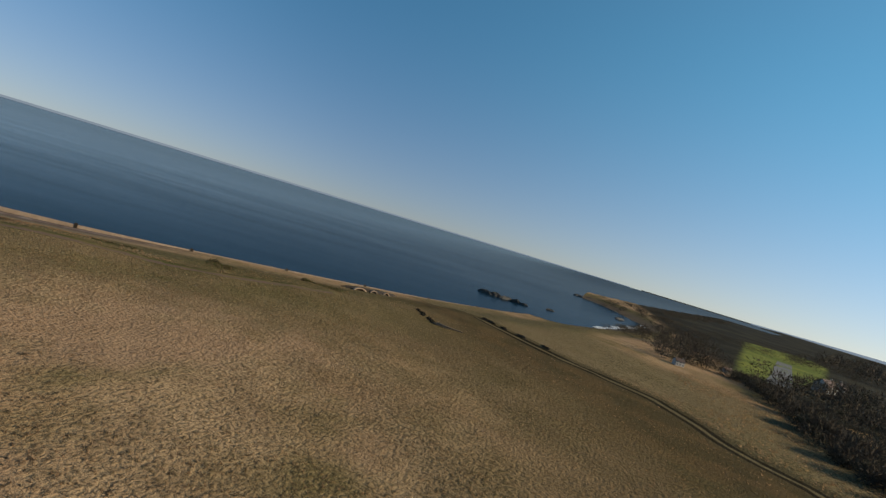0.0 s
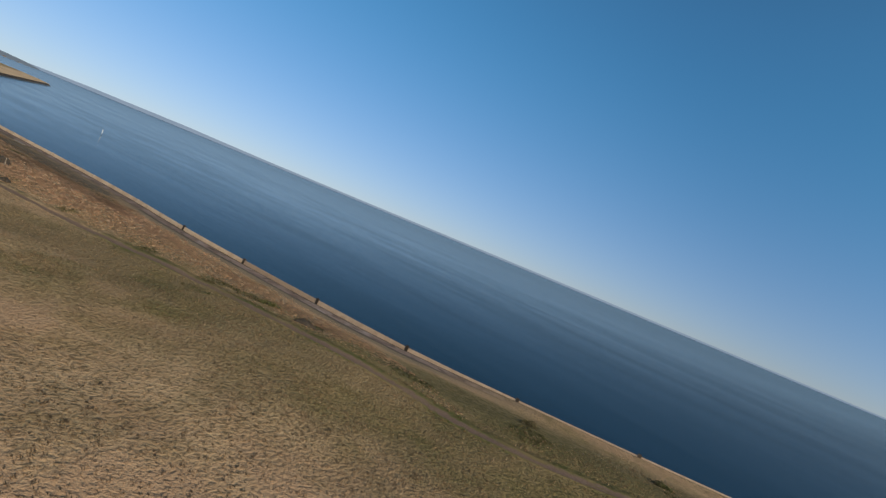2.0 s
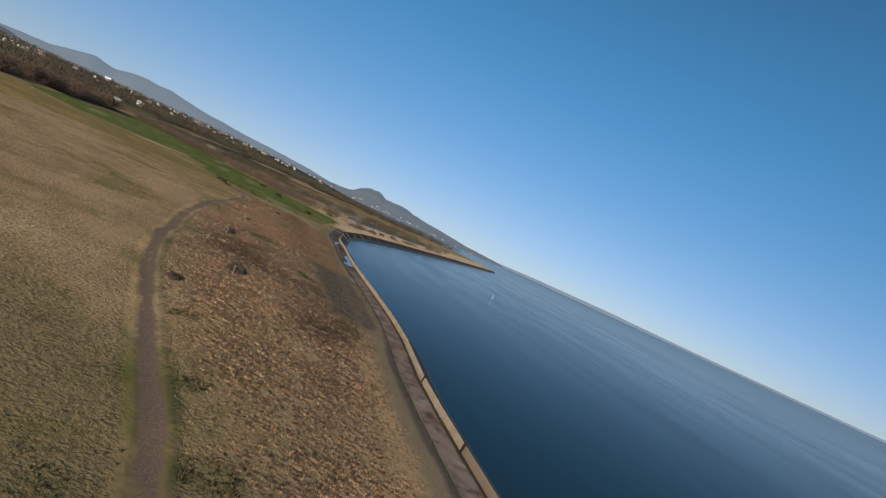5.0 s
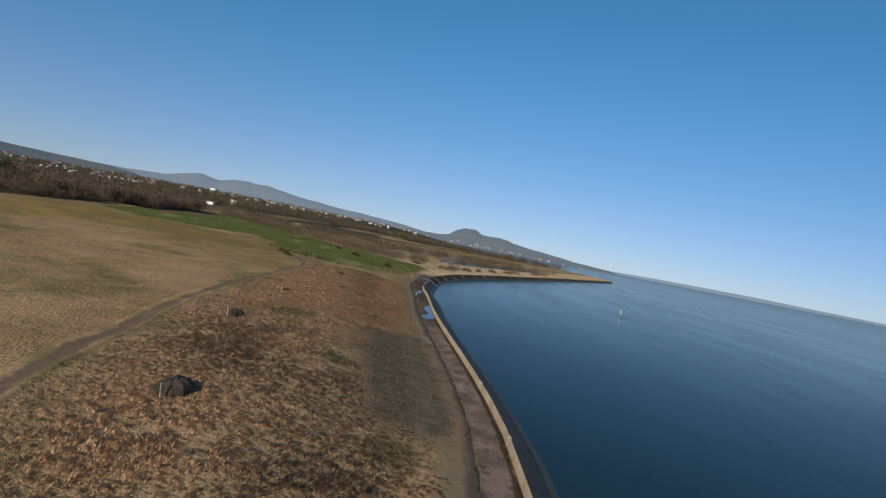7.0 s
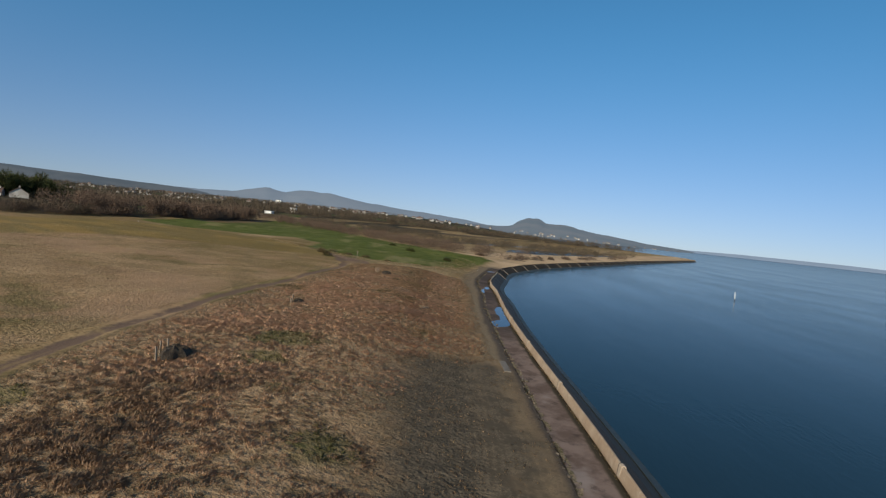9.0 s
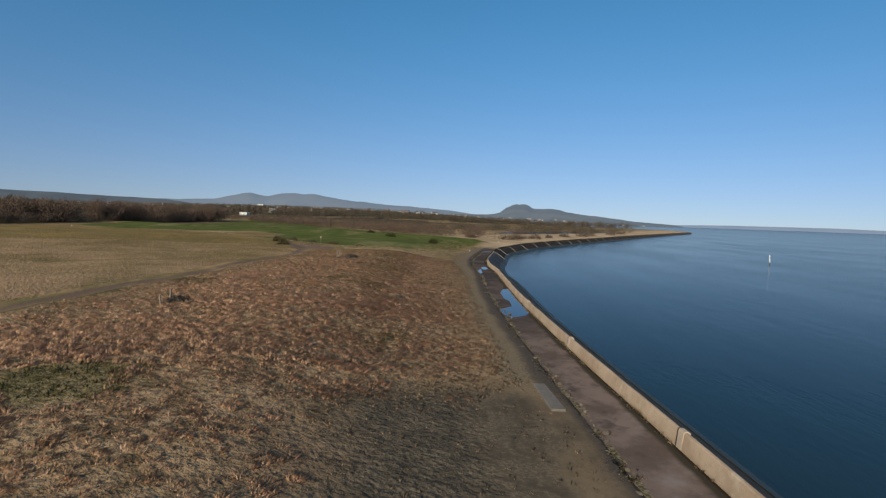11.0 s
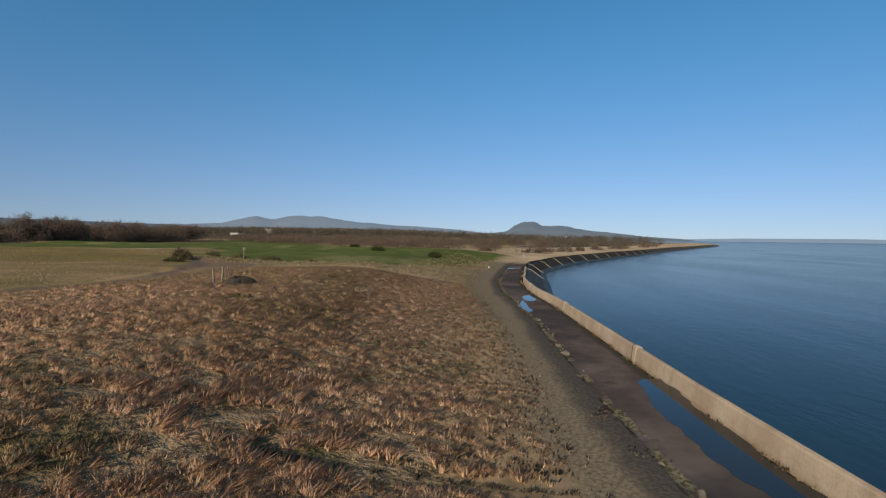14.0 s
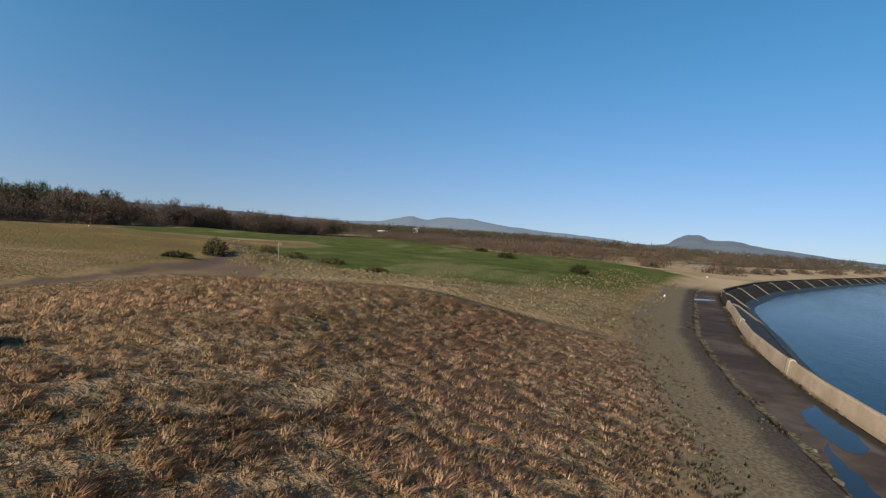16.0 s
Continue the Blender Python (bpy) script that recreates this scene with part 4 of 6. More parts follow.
def build_sea_wall():
    root = tagged(new("sea_wall"), "weathered sandy concrete sea wall along the promenade", "sea wall", kind="structure")
    apron = tagged(new("revetment"), "dark sloping concrete revetment with pale ribs above the water", "revetment", kind="structure")
    first = int(math.ceil((S_WALL - S_A) / BAY))
    last = int((CS[-1] - 8 - S_A) / BAY)
    crest = [(0.16, 1.4), (0.13, 1.98), (0.04, 2.53), (0.0, 2.60), (-0.12, 2.61), (-0.20, 2.54), (-0.38, 1.4)]
    crest_low = [(0.42, 1.4), (0.2, 2.50), (-0.36, 2.48), (-0.40, 1.4)]
    for i in range(first, last):
        s0, s1 = bay_at(i), bay_at(i + 1)
        near = s1 < S_BEND + 60
        m = np.linspace(s0 + 0.012, s1 - 0.012, 9 if s1 < S_BEND - 40 else 13)
        # past the bend the crest is painted dark, like its shaded sea face
        part("wall_panel", sweep("wall_panel", m, crest if s1 < S_BEND + 30 else crest_low, (M_BROWNWALL if s0 < S_A - 10 else M_WALL) if s1 < S_BEND + 12 else M_APRON, 0.012, i), root)
        w = 5.0 + 0.3 * float(smooth(S_BEND - 45, S_BEND + 25, (s0 + s1) / 2))
        slope = [(-0.22, 2.3), (-0.36 - 0.15 * w, 2.05), (-w, -0.9), (-w, -2.6), (-0.22, -2.6)]
        part("apron_panel", sweep("apron_panel", m, slope, M_APRON if s1 > S_BEND + 12 else M_SHADEAPRON, 0.02, i), apron)
        top = -0.36 - 0.15 * w + (-w + 0.36 + 0.15 * w) * 0.5
        wet = [(top - 0.04, 0.66), (-w - 0.35, -0.55), (-w - 0.35, -1.3), (top - 0.04, 0.25)]
        part("weed_band", sweep("weed_band", m, wet, M_WEED, 0.0, i), apron, "black weed band at the waterline")
    for i in range(first, last + 1):
        s = bay_at(i)
        up = 0.22 if s < S_A + 25 else 0.0
        block = [(0.20, 1.5), (0.08, 2.55), (0.03, 2.65 + up), (-0.14, 2.67 + up), (-0.26, 2.60 + up), (-0.44, 1.5)]
        if s < S_BEND + 30:
            # the raised east piers are painted dark for their shaded faces
            part("pier", sweep("pier", [s - 0.24, s + 0.24], block, M_APRON if up else M_PIER, 0.01, i), root, "concrete pier block at the joint")
        slot = [(0.192, 1.5), (0.072, 2.545), (0.02, 2.642 + up), (-0.14, 2.652 + up), (-0.14, 1.5)]
        if s < S_BEND + 30:
            # a solid dark strip stands for the shade in the open joint
            part("joint_shade", sweep("joint_shade", [s + 0.24, s + 0.36], slot, M_IRON, 0.0, i), root, "dark open joint beside the pier")
        if s > S_BEND - 12:
            w = 5.0 + 0.3 * float(smooth(S_BEND - 45, S_BEND + 25, s))
            rib = [(-0.45, 2.42), (-0.42 - 0.15 * w, 2.20), (-w - 0.15, -0.70), (-w - 0.15, -1.2), (-0.45, 1.6)]
            part("rib", sweep("rib", [s - 0.09, s + 0.09], rib, M_RIB, 0.0, i), apron, "pale concrete rib")


build_sea_wall()

# ---- far hills (backdrop, more than 4 km off) ----
def on_ray(az, r):
    return -100 + r * math.cos(radians(az)), r * math.sin(radians(az))


def build_hill(name, outline, r, mat, label, depth=500.0):
    """A long hill whose skyline passes through (bearing, height) points."""
    outline = sorted(outline)
    az = [p[0] for p in outline]
    grid = np.linspace(az[0], az[-1], 120)
    hs = np.interp(grid, az, [p[1] for p in outline])
    verts, faces, rows = [], [], 9
    for i, (a, hgt) in enumerate(zip(grid, hs)):
        crag = 0.025 * hgt * wob(np.array(i * 1.0), np.array(3.0), 2.2, 4) + 0.015 * hgt * wob(np.array(i * 1.0), np.array(9.0), 0.9, 2)
        for j in range(rows):
            k = j / (rows - 1)
            x, y = on_ray(a, r - depth * (1 - k) + 8 * float(wob(np.array(i * 1.0), np.array(j * 5.0), 3.0, 1)))
            verts.append((x, y, -6 + (float(hgt) + float(crag) * k + 6) * (math.sin(k * math.pi / 2) ** 0.9)))
    for i in range(len(grid) - 1):
        for j in range(rows - 1):
            a = i * rows + j
            faces.append((a, a + 1, a + rows + 1, a + rows))
    ob = part(name, mesh_of(name, verts, faces, mat, True))
    return tagged(ob, label, "hill", kind="structure")


CRAG = [(-149, 45), (-152.4, 52), (-153.6, 60), (-154.05, 70), (-154.35, 90), (-154.8, 117), (-155.3, 136), (-155.8, 146), (-156.2, 143), (-156.6, 149), (-157.0, 138), (-157.4, 117), (-157.8, 111), (-158.5, 114), (-159.3, 115),
        (-160.2, 108), (-161.0, 92), (-162.0, 78), (-163.3, 69), (-165, 56), (-167.5, 32), (-171, 16), (-172, 4)]
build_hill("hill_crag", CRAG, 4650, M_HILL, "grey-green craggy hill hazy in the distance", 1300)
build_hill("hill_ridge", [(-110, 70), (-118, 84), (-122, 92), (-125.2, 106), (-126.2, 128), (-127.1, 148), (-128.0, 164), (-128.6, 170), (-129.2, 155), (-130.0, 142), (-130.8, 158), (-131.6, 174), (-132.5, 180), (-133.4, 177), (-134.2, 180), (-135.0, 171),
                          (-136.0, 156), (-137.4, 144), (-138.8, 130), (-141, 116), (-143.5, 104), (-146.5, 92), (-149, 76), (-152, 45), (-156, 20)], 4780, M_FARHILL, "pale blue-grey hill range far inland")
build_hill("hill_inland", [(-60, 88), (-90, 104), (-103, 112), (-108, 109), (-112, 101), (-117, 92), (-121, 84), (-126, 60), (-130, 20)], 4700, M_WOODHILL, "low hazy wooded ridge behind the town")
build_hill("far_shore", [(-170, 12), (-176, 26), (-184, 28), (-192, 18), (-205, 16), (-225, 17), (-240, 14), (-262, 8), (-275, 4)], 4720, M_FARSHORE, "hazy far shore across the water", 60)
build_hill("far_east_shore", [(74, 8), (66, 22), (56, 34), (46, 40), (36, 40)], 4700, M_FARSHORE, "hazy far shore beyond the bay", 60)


# ---- plants ----
def blades(rng, xs, ys, zs, per, height, spread, width, lean, name, mat, droop=0.45, foot=0.22, comb=0.0, bend=0.85, slim=False):
    """Many small clumps of bent blades, joined; comb: how far a clump's blades all lean one way."""
    n, m = len(xs) * per, len(xs)
    cx, cy, cz = np.repeat(xs, per), np.repeat(ys, per), np.repeat(zs, per)
    tall = np.repeat(height, per)
    hgt = tall * rng.uniform(0.65, 1.1, n)
    az = rng.uniform(0, 2 * math.pi, n)
    r0 = tall * foot * np.sqrt(rng.uniform(0, 1, n))
    bx, by = cx + np.cos(az) * r0, cy + np.sin(az) * r0
    out = hgt * spread * rng.uniform(0.4, 1.3, n)
    way = math.atan2(lean[1], lean[0]) + rng.normal(0, 0.55, m)
    push = math.hypot(*lean) * rng.uniform(0.6, 1.4, m)
    px, py = np.repeat(np.cos(way) * push, per), np.repeat(np.sin(way) * push, per)
    lx = np.cos(az) * out + px * hgt * (1 + comb * rng.uniform(-0.4, 0.6, n))
    ly = np.sin(az) * out + py * hgt * (1 + comb * rng.uniform(-0.4, 0.6, n))
    w = tall * width * rng.uniform(0.7, 1.3, n)
    turn = np.arctan2(ly, lx) + math.pi / 2 + rng.uniform(-0.5, 0.5, n)
    wx, wy = np.cos(turn) * w, np.sin(turn) * w
    z0 = cz - 0.06
    V = np.empty((n, 5, 3), np.float32)
    V[:, 0] = np.c_[bx - wx * 0.6, by - wy * 0.6, z0]
    V[:, 1] = np.c_[bx + wx * 0.6, by + wy * 0.6, z0]
    up = bend * rng.uniform(0.82, 1.18, n)
    mx, my, mz = bx + lx * 0.45, by + ly * 0.45, cz + hgt * up
    V[:, 2] = np.c_[mx + wx, my + wy, mz]
    V[:, 3] = np.c_[mx - wx, my - wy, mz]
    V[:, 4] = np.c_[bx + lx * 1.3, by + ly * 1.3, cz + hgt * up * droop * rng.uniform(0.6, 1.3, n)]
    if slim:
        V[:, 4] = (V[:, 2] + V[:, 3]) * 0.25 + V[:, 4] * 0.5
        V = np.ascontiguousarray(V[:, (0, 1, 4)])
        V[:, 0] -= np.c_[wx, wy, wx * 0] * 1.1
        V[:, 1] += np.c_[wx, wy, wx * 0] * 1.1
    k = V.shape[1]
    base = (np.arange(n) * k)[:, None]
    T = base + np.array([[0, 1, 2]]) if slim else np.concatenate([base + np.array([[0, 1, 2]]), base + np.array([[0, 2, 3]]), base + np.array([[3, 2, 4]])])
    me = tri_mesh(name, V.reshape(-1, 3), T, mat)
    top = np.repeat(height, per)[:, None]
    around = V - np.stack([cx + px * top[:, 0] * 0.5, cy + py * top[:, 0] * 0.5, cz - 0.15 * top[:, 0]], 1)[:, None, :]
    around[:, :, 2] = around[:, :, 2] * 0.8 + 0.1 * top
    around = around / (np.linalg.norm(around, axis=2, keepdims=True) + 1e-6)
    me.attributes.new("around", "FLOAT_VECTOR", "POINT").data.foreach_set("vector", around.reshape(-1).astype(np.float32))
    tone = np.clip(0.72 * np.repeat(rng.uniform(0, 1, m), per) + 0.28 * rng.uniform(0, 1, n), 0, 1)
    me.attributes.new("tone", "FLOAT", "POINT").data.foreach_set("value", np.repeat(tone, k).astype(np.float32))
    return part(name, me)


def scatter(rng, box, density):
    x0, y0, x1, y1 = box
    n = int((x1 - x0) * (y1 - y0) * density)
    return rng.uniform(x0, x1, n), rng.uniform(y0, y1, n)


def grow_tussocks():
    rng = np.random.default_rng(5)
    # box, tufts per square metre, size, blades in a tuft
    for box, dens, big, per in (((-266, -80, -164, 24), 7.0, 0.70, 46), ((-164, -50, -40, 75), 6.6, 0.78, 22)):
        x, y = scatter(rng, box, dens)
        n, s = coast_sn(x, y)
        dp, side, _ = seg_dist(x, y, PATH)
        f = tussock_field(x, y, n, dp, side) + 0.9 * wob(x, y, 2.3, 3)
        thick = 0.85 + 0.3 * wob(x, y, 6.0, 7) + 0.35 * wob(x, y, 1.1, 5)
        keep = (f > 0.1) & (dp > 1.7) & (rng.uniform(0, 1, len(x)) < thick * (0.5 + 0.5 * smooth(0, 1.6, f))) & (seg_dist(x, y, TRAIL)[0] > 0.42) & ((x > -164) == (box[0] > -165)) & (lush_field(x, y) + 1.8 * wob(x, y, 1.2, 4) < 0.8)
        for hx, hy, hr in PITS:
            keep &= np.hypot(x - hx, y - hy) > hr * 0.9
        x, y, f, n = x[keep], y[keep], f[keep], n[keep]
        h = rng.uniform(0.24, 0.58, len(x)) * (1 + 0.3 * wob(x, y, 5.0, 9)) * (0.6 + 0.4 * smooth(0, 6, f)) * big * (1 - 0.3 * smooth(-105, -75, x))
        zg = ground_z(x, y)
        near = (n < 26) | (x > -164)
        for pick, many, wide in ((near, per, 0.044 if per > 24 else 0.072), (~near, 20, 0.070)):
            if pick.any():
                ob = blades(rng, x[pick], y[pick], zg[pick], many, h[pick], 0.8, wide, (-0.5, 0.05), "tussock_grass", M_TUSSOCK, 0.6, 0.62, 0.8, 0.62, True)
                tagged(ob, "tawny tussock grass, wind-bent and dry", "grass", kind="stuff")
    # low olive grass between the tussocks
    x, y = scatter(rng, (-262, -66, -158, 20), 12.0)
    n, s = coast_sn(x, y)
    dp, side, _ = seg_dist(x, y, PATH)
    keep = (tussock_field(x, y, n, dp, side) > -0.4) & (dp > 1.5) & (seg_dist(x, y, TRAIL)[0] > 0.35) & (n < 42)
    x, y = x[keep], y[keep]
    ob = blades(rng, x, y, ground_z(x, y), 5, rng.uniform(0.08, 0.22, len(x)), 0.8, 0.10, (-0.4, -0.12), "low_grass", M_UNDER, 0.6, 0.8, 1.0, 0.7, True)
    tagged(ob, "low olive grass between the tussocks", "grass", kind="stuff")
    # fresh green grass in patches
    x = np.concatenate([a + rng.uniform(-1, 1, int(34 * r * r)) * r * 1.15 for a, b, r in LUSH])
    y = np.concatenate([b + rng.uniform(-1, 1, int(34 * r * r)) * r for a, b, r in LUSH])
    keep = (lush_field(x, y) + 1.5 * wob(x, y, 1.6, 5) > 0.2) & (seg_dist(x, y, PATH)[0] > 1.3)
    x, y = x[keep], y[keep]
    ob = blades(rng, x, y, ground_z(x, y), 5, rng.uniform(0.10, 0.34, len(x)), 0.7, 0.10, (-0.4, -0.1), "green_grass", M_FRESH, 0.6, 0.7, 1.0, 0.75, True)
    tagged(ob, "fresh green grass in the dry field", "grass", kind="stuff")
    # thin grass in drilled rows beside the gravel
    x, y = scatter(rng, (-178, 6, -122, 44), 5.5)
    n, s = coast_sn(x, y)
    f = poly_sd(x, y, COMB) + 2.2 * wob(x, y, 3.0, 8)
    keep = (f > -2.5) & (n > 4.8) & (rng.uniform(0, 1, len(x)) < (0.34 + 0.14 * np.sin(n * 10.5 + 1.2 * wob(x, y, 6.0, 4)) + 0.5 * wob(x, y, 2.5, 6)) * (1.4 - 0.75 * smooth(-2, 5, f)))
    x, y = x[keep], y[keep]
    ob = blades(rng, x, y, ground_z(x, y), 5, rng.uniform(0.06, 0.17, len(x)), 0.7, 0.12, (-0.5, -0.15), "row_grass", M_SHORT, 0.6, 0.5, 1.0, 0.85, True)
    tagged(ob, "thin dry grass growing in faint rows", "grass", kind="stuff")
    # low thin grass between the tussocks and the gravel
    x, y = scatter(rng, (-285, -66, -172, 14), 7.0)
    n, s = coast_sn(x, y)
    keep = (n > 5.3 + 0.7 * wob(x, y, 3.0, 2)) & (n < tuft_edge(x) + 3) & (rng.uniform(0, 1, len(x)) < 0.3 + 0.7 * smooth(5.3, 8, n)) & (x > -262 + 0.5 * n)
    x, y = x[keep], y[keep]
    ob = blades(rng, x, y, ground_z(x, y), 6, rng.uniform(0.06, 0.17, len(x)), 0.8, 0.12, (-0.6, -0.2), "thin_grass", M_SHORT, 0.6, 0.7, 1.0, 0.85, True)
    tagged(ob, "thin low grass beside the gravel", "grass", kind="stuff")


def grow_bank():
    rng = np.random.default_rng(17)
    x, y = scatter(rng, (-310, -150, -228, -40), 2.8)
    n, s = coast_sn(x, y)
    f = np.maximum(poly_sd(x, y, STRIP), np.minimum(np.minimum(n - 6.5, 20 - n), np.minimum(-248 - x, 12.0))) + 1.0 * wob(x, y, 3.0, 2)
    keep = (f > 0.6) & (rng.uniform(0, 1, len(x)) < 0.6 + 0.4 * wob(x, y, 2.0, 6))
    x, y = x[keep], y[keep]
    ob = blades(rng, x, y, ground_z(x, y), 9, rng.uniform(0.08, 0.27, len(x)), 0.5, 0.09, (-0.5, -0.15), "bank_grass", M_BANK, 0.5, 0.34, 1.0)
    tagged(ob, "rough tan grass on the low bank", "grass", kind="stuff")


grow_bank()


def grow_short_grass():
    rng = np.random.default_rng(8)
    for box, dens, per, hi in (((-62, 8, 40, 110), 7.5, 4, 0.19), ((-236, -150, -62, 75), 4.2, 4, 0.19), ((40, 8, 100, 150), 2.8, 4, 0.36)):
        x, y = scatter(rng, box, dens)
        n, s = coast_sn(x, y)
        dp, side, _ = seg_dist(x, y, PATH)
        open_field = (tussock_field(x, y, n, dp, side) < 0.6) & (rng.uniform(0, 1, len(x)) < smooth(-232, -120, x + 14 * wob(x, y, 11.0, 3)))
        keep = open_field & (dp > 1.45) & (n > 9.5) & (seg_dist(x, y, TRACK)[0] > 2.4) & (rng.uniform(0, 1, len(x)) < (0.55 + 0.5 * wob(x, y, 7, 2) + 0.3 * wob(x, y, 1.3, 4)) * (0.2 + 0.8 * smooth(14, 62, np.where(track_side(x, y) < 0, 60, track_side(x, y)))))
        x, y = x[keep], y[keep]
        ob = blades(rng, x, y, ground_z(x, y), per, rng.uniform(0.10, hi, len(x)), 0.7, 0.17, (-0.45, -0.15), "short_grass", M_SHORT, 0.7, 0.5, 0.0, 0.85, True)
        tagged(ob, "short pale winter grass", "grass", kind="stuff")


grow_tussocks()
grow_short_grass()


def twig_crowns(rng, cx, cy, z0, h, w, per, size):
    """Corners of slim twig slivers filling uneven crowns, many trees at once."""
    cx, cy, z0, h, w = (np.repeat(v, per) for v in (cx, cy, z0, h, w))
    n = len(cx)
    u = rng.normal(0, 1, (n, 3))
    u /= np.linalg.norm(u, axis=1)[:, None]
    r = rng.uniform(0.1, 1.0, n) ** 0.5
    lob = 1 + 0.35 * np.sin(np.arctan2(u[:, 1], u[:, 0]) * 3 + cx) + 0.2 * np.sin(u[:, 2] * 5 + cy)
    p = np.c_[cx + u[:, 0] * r * w * lob, cy + u[:, 1] * r * w * lob, z0 + h * 0.52 + u[:, 2] * r * h * 0.46 * (0.8 + 0.2 * lob)]
    d = u * 0.6 + rng.normal(0, 0.6, (n, 3)) + np.array((0, 0, 0.45))
    d /= np.linalg.norm(d, axis=1)[:, None]
    side = np.cross(d, rng.normal(0, 1, (n, 3)))
    side /= np.linalg.norm(side, axis=1)[:, None] + 1e-9
    ln = (size * h / 10 * rng.uniform(0.6, 1.4, n))[:, None]
    return np.stack([p - side * ln * 0.085, p + side * ln * 0.085, p + d * ln], 1).reshape(-1, 3)


def wood(name, spots, mat, label, per, size, rng):
    """A far wood: many bare crowns and trunks, too many to count."""
    per = int(per * (0.62 if name == "far_wood" else 0.9))
    x, y, h, w = np.array(spots).T
    z = ground_z(x, y) - 0.3
    V = [twig_crowns(rng, x, y, z, h, w, per, size)]
    t = h * 0.02
    for a in (0.0, 2.1, 4.2):
        b = a + 2.1
        V.append(np.stack([np.c_[x + t * math.cos(a), y + t * math.sin(a), z], np.c_[x + t * math.cos(b), y + t * math.sin(b), z], np.c_[x, y, z + h * 0.75]], 1).reshape(-1, 3))
    V = np.concatenate(V)
    ob = part(name, tri_mesh(name, V, np.arange(len(V)).reshape(-1, 3), mat))
    return tagged(ob, label, "wood", kind="stuff")


def belt(rng, line, width, step, many, h, w):
    spots = []
    for x, y in curve_points(line, step):
        for _ in range(many):
            spots.append((x + rng.uniform(-width, width) * 0.5, y + rng.uniform(-width, width) * 0.5, h * rng.uniform(0.7, 1.1), w * rng.uniform(0.8, 1.25)))
    return spots


rng_w = np.random.default_rng(21)
wood("tree_belt", belt(rng_w, [(-230, -244), (-286, -274), (-392, -342)], 22, 4.6, 4, 11.0, 3.8), M_TWIG, "belt of bare brown winter trees behind the fields", 680, 1.02, rng_w)
wood("low_tree_belt", belt(rng_w, [(-60, -212), (-112, -214), (-172, -222), (-232, -244)], 20, 5.0, 4, 6.0, 3.2), M_DARKTWIG, "low dark belt of bare trees behind the golden rough", 420, 1.5, rng_w)
wood("undergrowth", belt(rng_w, [(-60, -202), (-114, -204), (-168, -211), (-216, -229), (-282, -264), (-386, -330)], 8, 4.0, 3, 4.8, 2.8), M_TWIG, "brown undergrowth at the foot of the tree belt", 270, 1.4, rng_w)
wood("scrub_wood", belt(rng_w, [(-457.5, -384.5), (-400.5, -221.1), (-369.1, -139.3), (-372.9, -96.8)], 40, 6.0, 6, 5.5, 3.2), M_TWIG, "russet bare scrub beyond the turf", 240, 1.6, rng_w)
wood("scrub_wood", belt(rng_w, [(-488.3, -409), (-522.4, -289.8), (-499.2, -166.6), (-571.6, -133.3), (-664.9, -134.7)], 70, 9.0, 6, 5.5, 4.5), M_DARKTWIG, "dark bare scrub round the lagoons", 130, 2.9, rng_w)
wood("evergreen_wood", belt(rng_w, [(-290, -434), (-268, -428), (-247, -424), (-220, -418), (-180, -412)], 24, 4.0, 3, 19.0, 4.6), M_GORSE, "dark evergreen trees at the edge of the town", 420, 1.4, rng_w)
wood("far_wood", belt(rng_w, [(-330, -470), (-480, -560), (-640, -560), (-820, -440), (-1000, -330), (-1120, -240)], 90, 14.0, 7, 10.0, 7.5), M_DARKTWIG, "dark far woodland", 110, 3.4, rng_w)
wood("far_wood", belt(rng_w, [(-20, -330), (-90, -420), (-200, -520), (-330, -640), (-520, -800), (-800, -900), (-1200, -800)], 130, 14.0, 7, 10.0, 9.5), M_DARKTWIG, "dark far woodland before the town", 100, 3.8, rng_w)
wood("far_wood", belt(rng_w, [(80, -1300), (-300, -1500), (-700, -1700), (-1200, -1700), (-1700, -1500)], 700, 24.0, 11, 9.5, 17.0), M_DARKTWIG, "dark woodland among the town", 70, 5.5, rng_w)
wood("hedge_trees", belt(rng_w, [(62.9, 178), (66.1, 154), (62.8, 114.3), (62.5, 98.3), (62.8, 80.4), (69.2, 38.8), (77.1, -18.8)], 9, 2.6, 3, 3.6, 2.4), M_DARKTWIG, "dark bare hedgerow trees beside the rough field", 400, 2.2, rng_w)
wood("far_wood", belt(rng_w, [(42.1, 204.3), (53.8, 221.4), (65.7, 241.7)], 16, 3.0, 2, 6.0, 3.0), M_DARKTWIG, "dark bare trees before the green meadow", 320, 1.6, rng_w)
wood("far_wood", belt(rng_w, [(83, 181.4), (114.6, 214.8), (153, 243.7), (219.2, 314), (263, 426.3)], 34, 4.0, 3, 7.0, 4.2), M_DARKTWIG, "dark bare woodland east of the field", 220, 2.0, rng_w)
wood("far_wood", belt(rng_w, [(105.2, 368.6), (153.1, 412.9), (218.4, 512.8), (332.4, 737.9), (436, 986.6)], 60, 7.0, 4, 4.0, 5.0), M_DARKTWIG, "dark bare woodland beyond the meadow", 220, 2.0, rng_w)
wood("far_wood", belt(rng_w, [(302.4, 388), (424.1, 640.7), (567.7, 935.4), (847.2, 1174.5), (931.7, 1925.3)], 240, 12.0, 7, 9.0, 9.0), M_DARKTWIG, "dark far woodland towards the coast", 90, 4.0, rng_w)
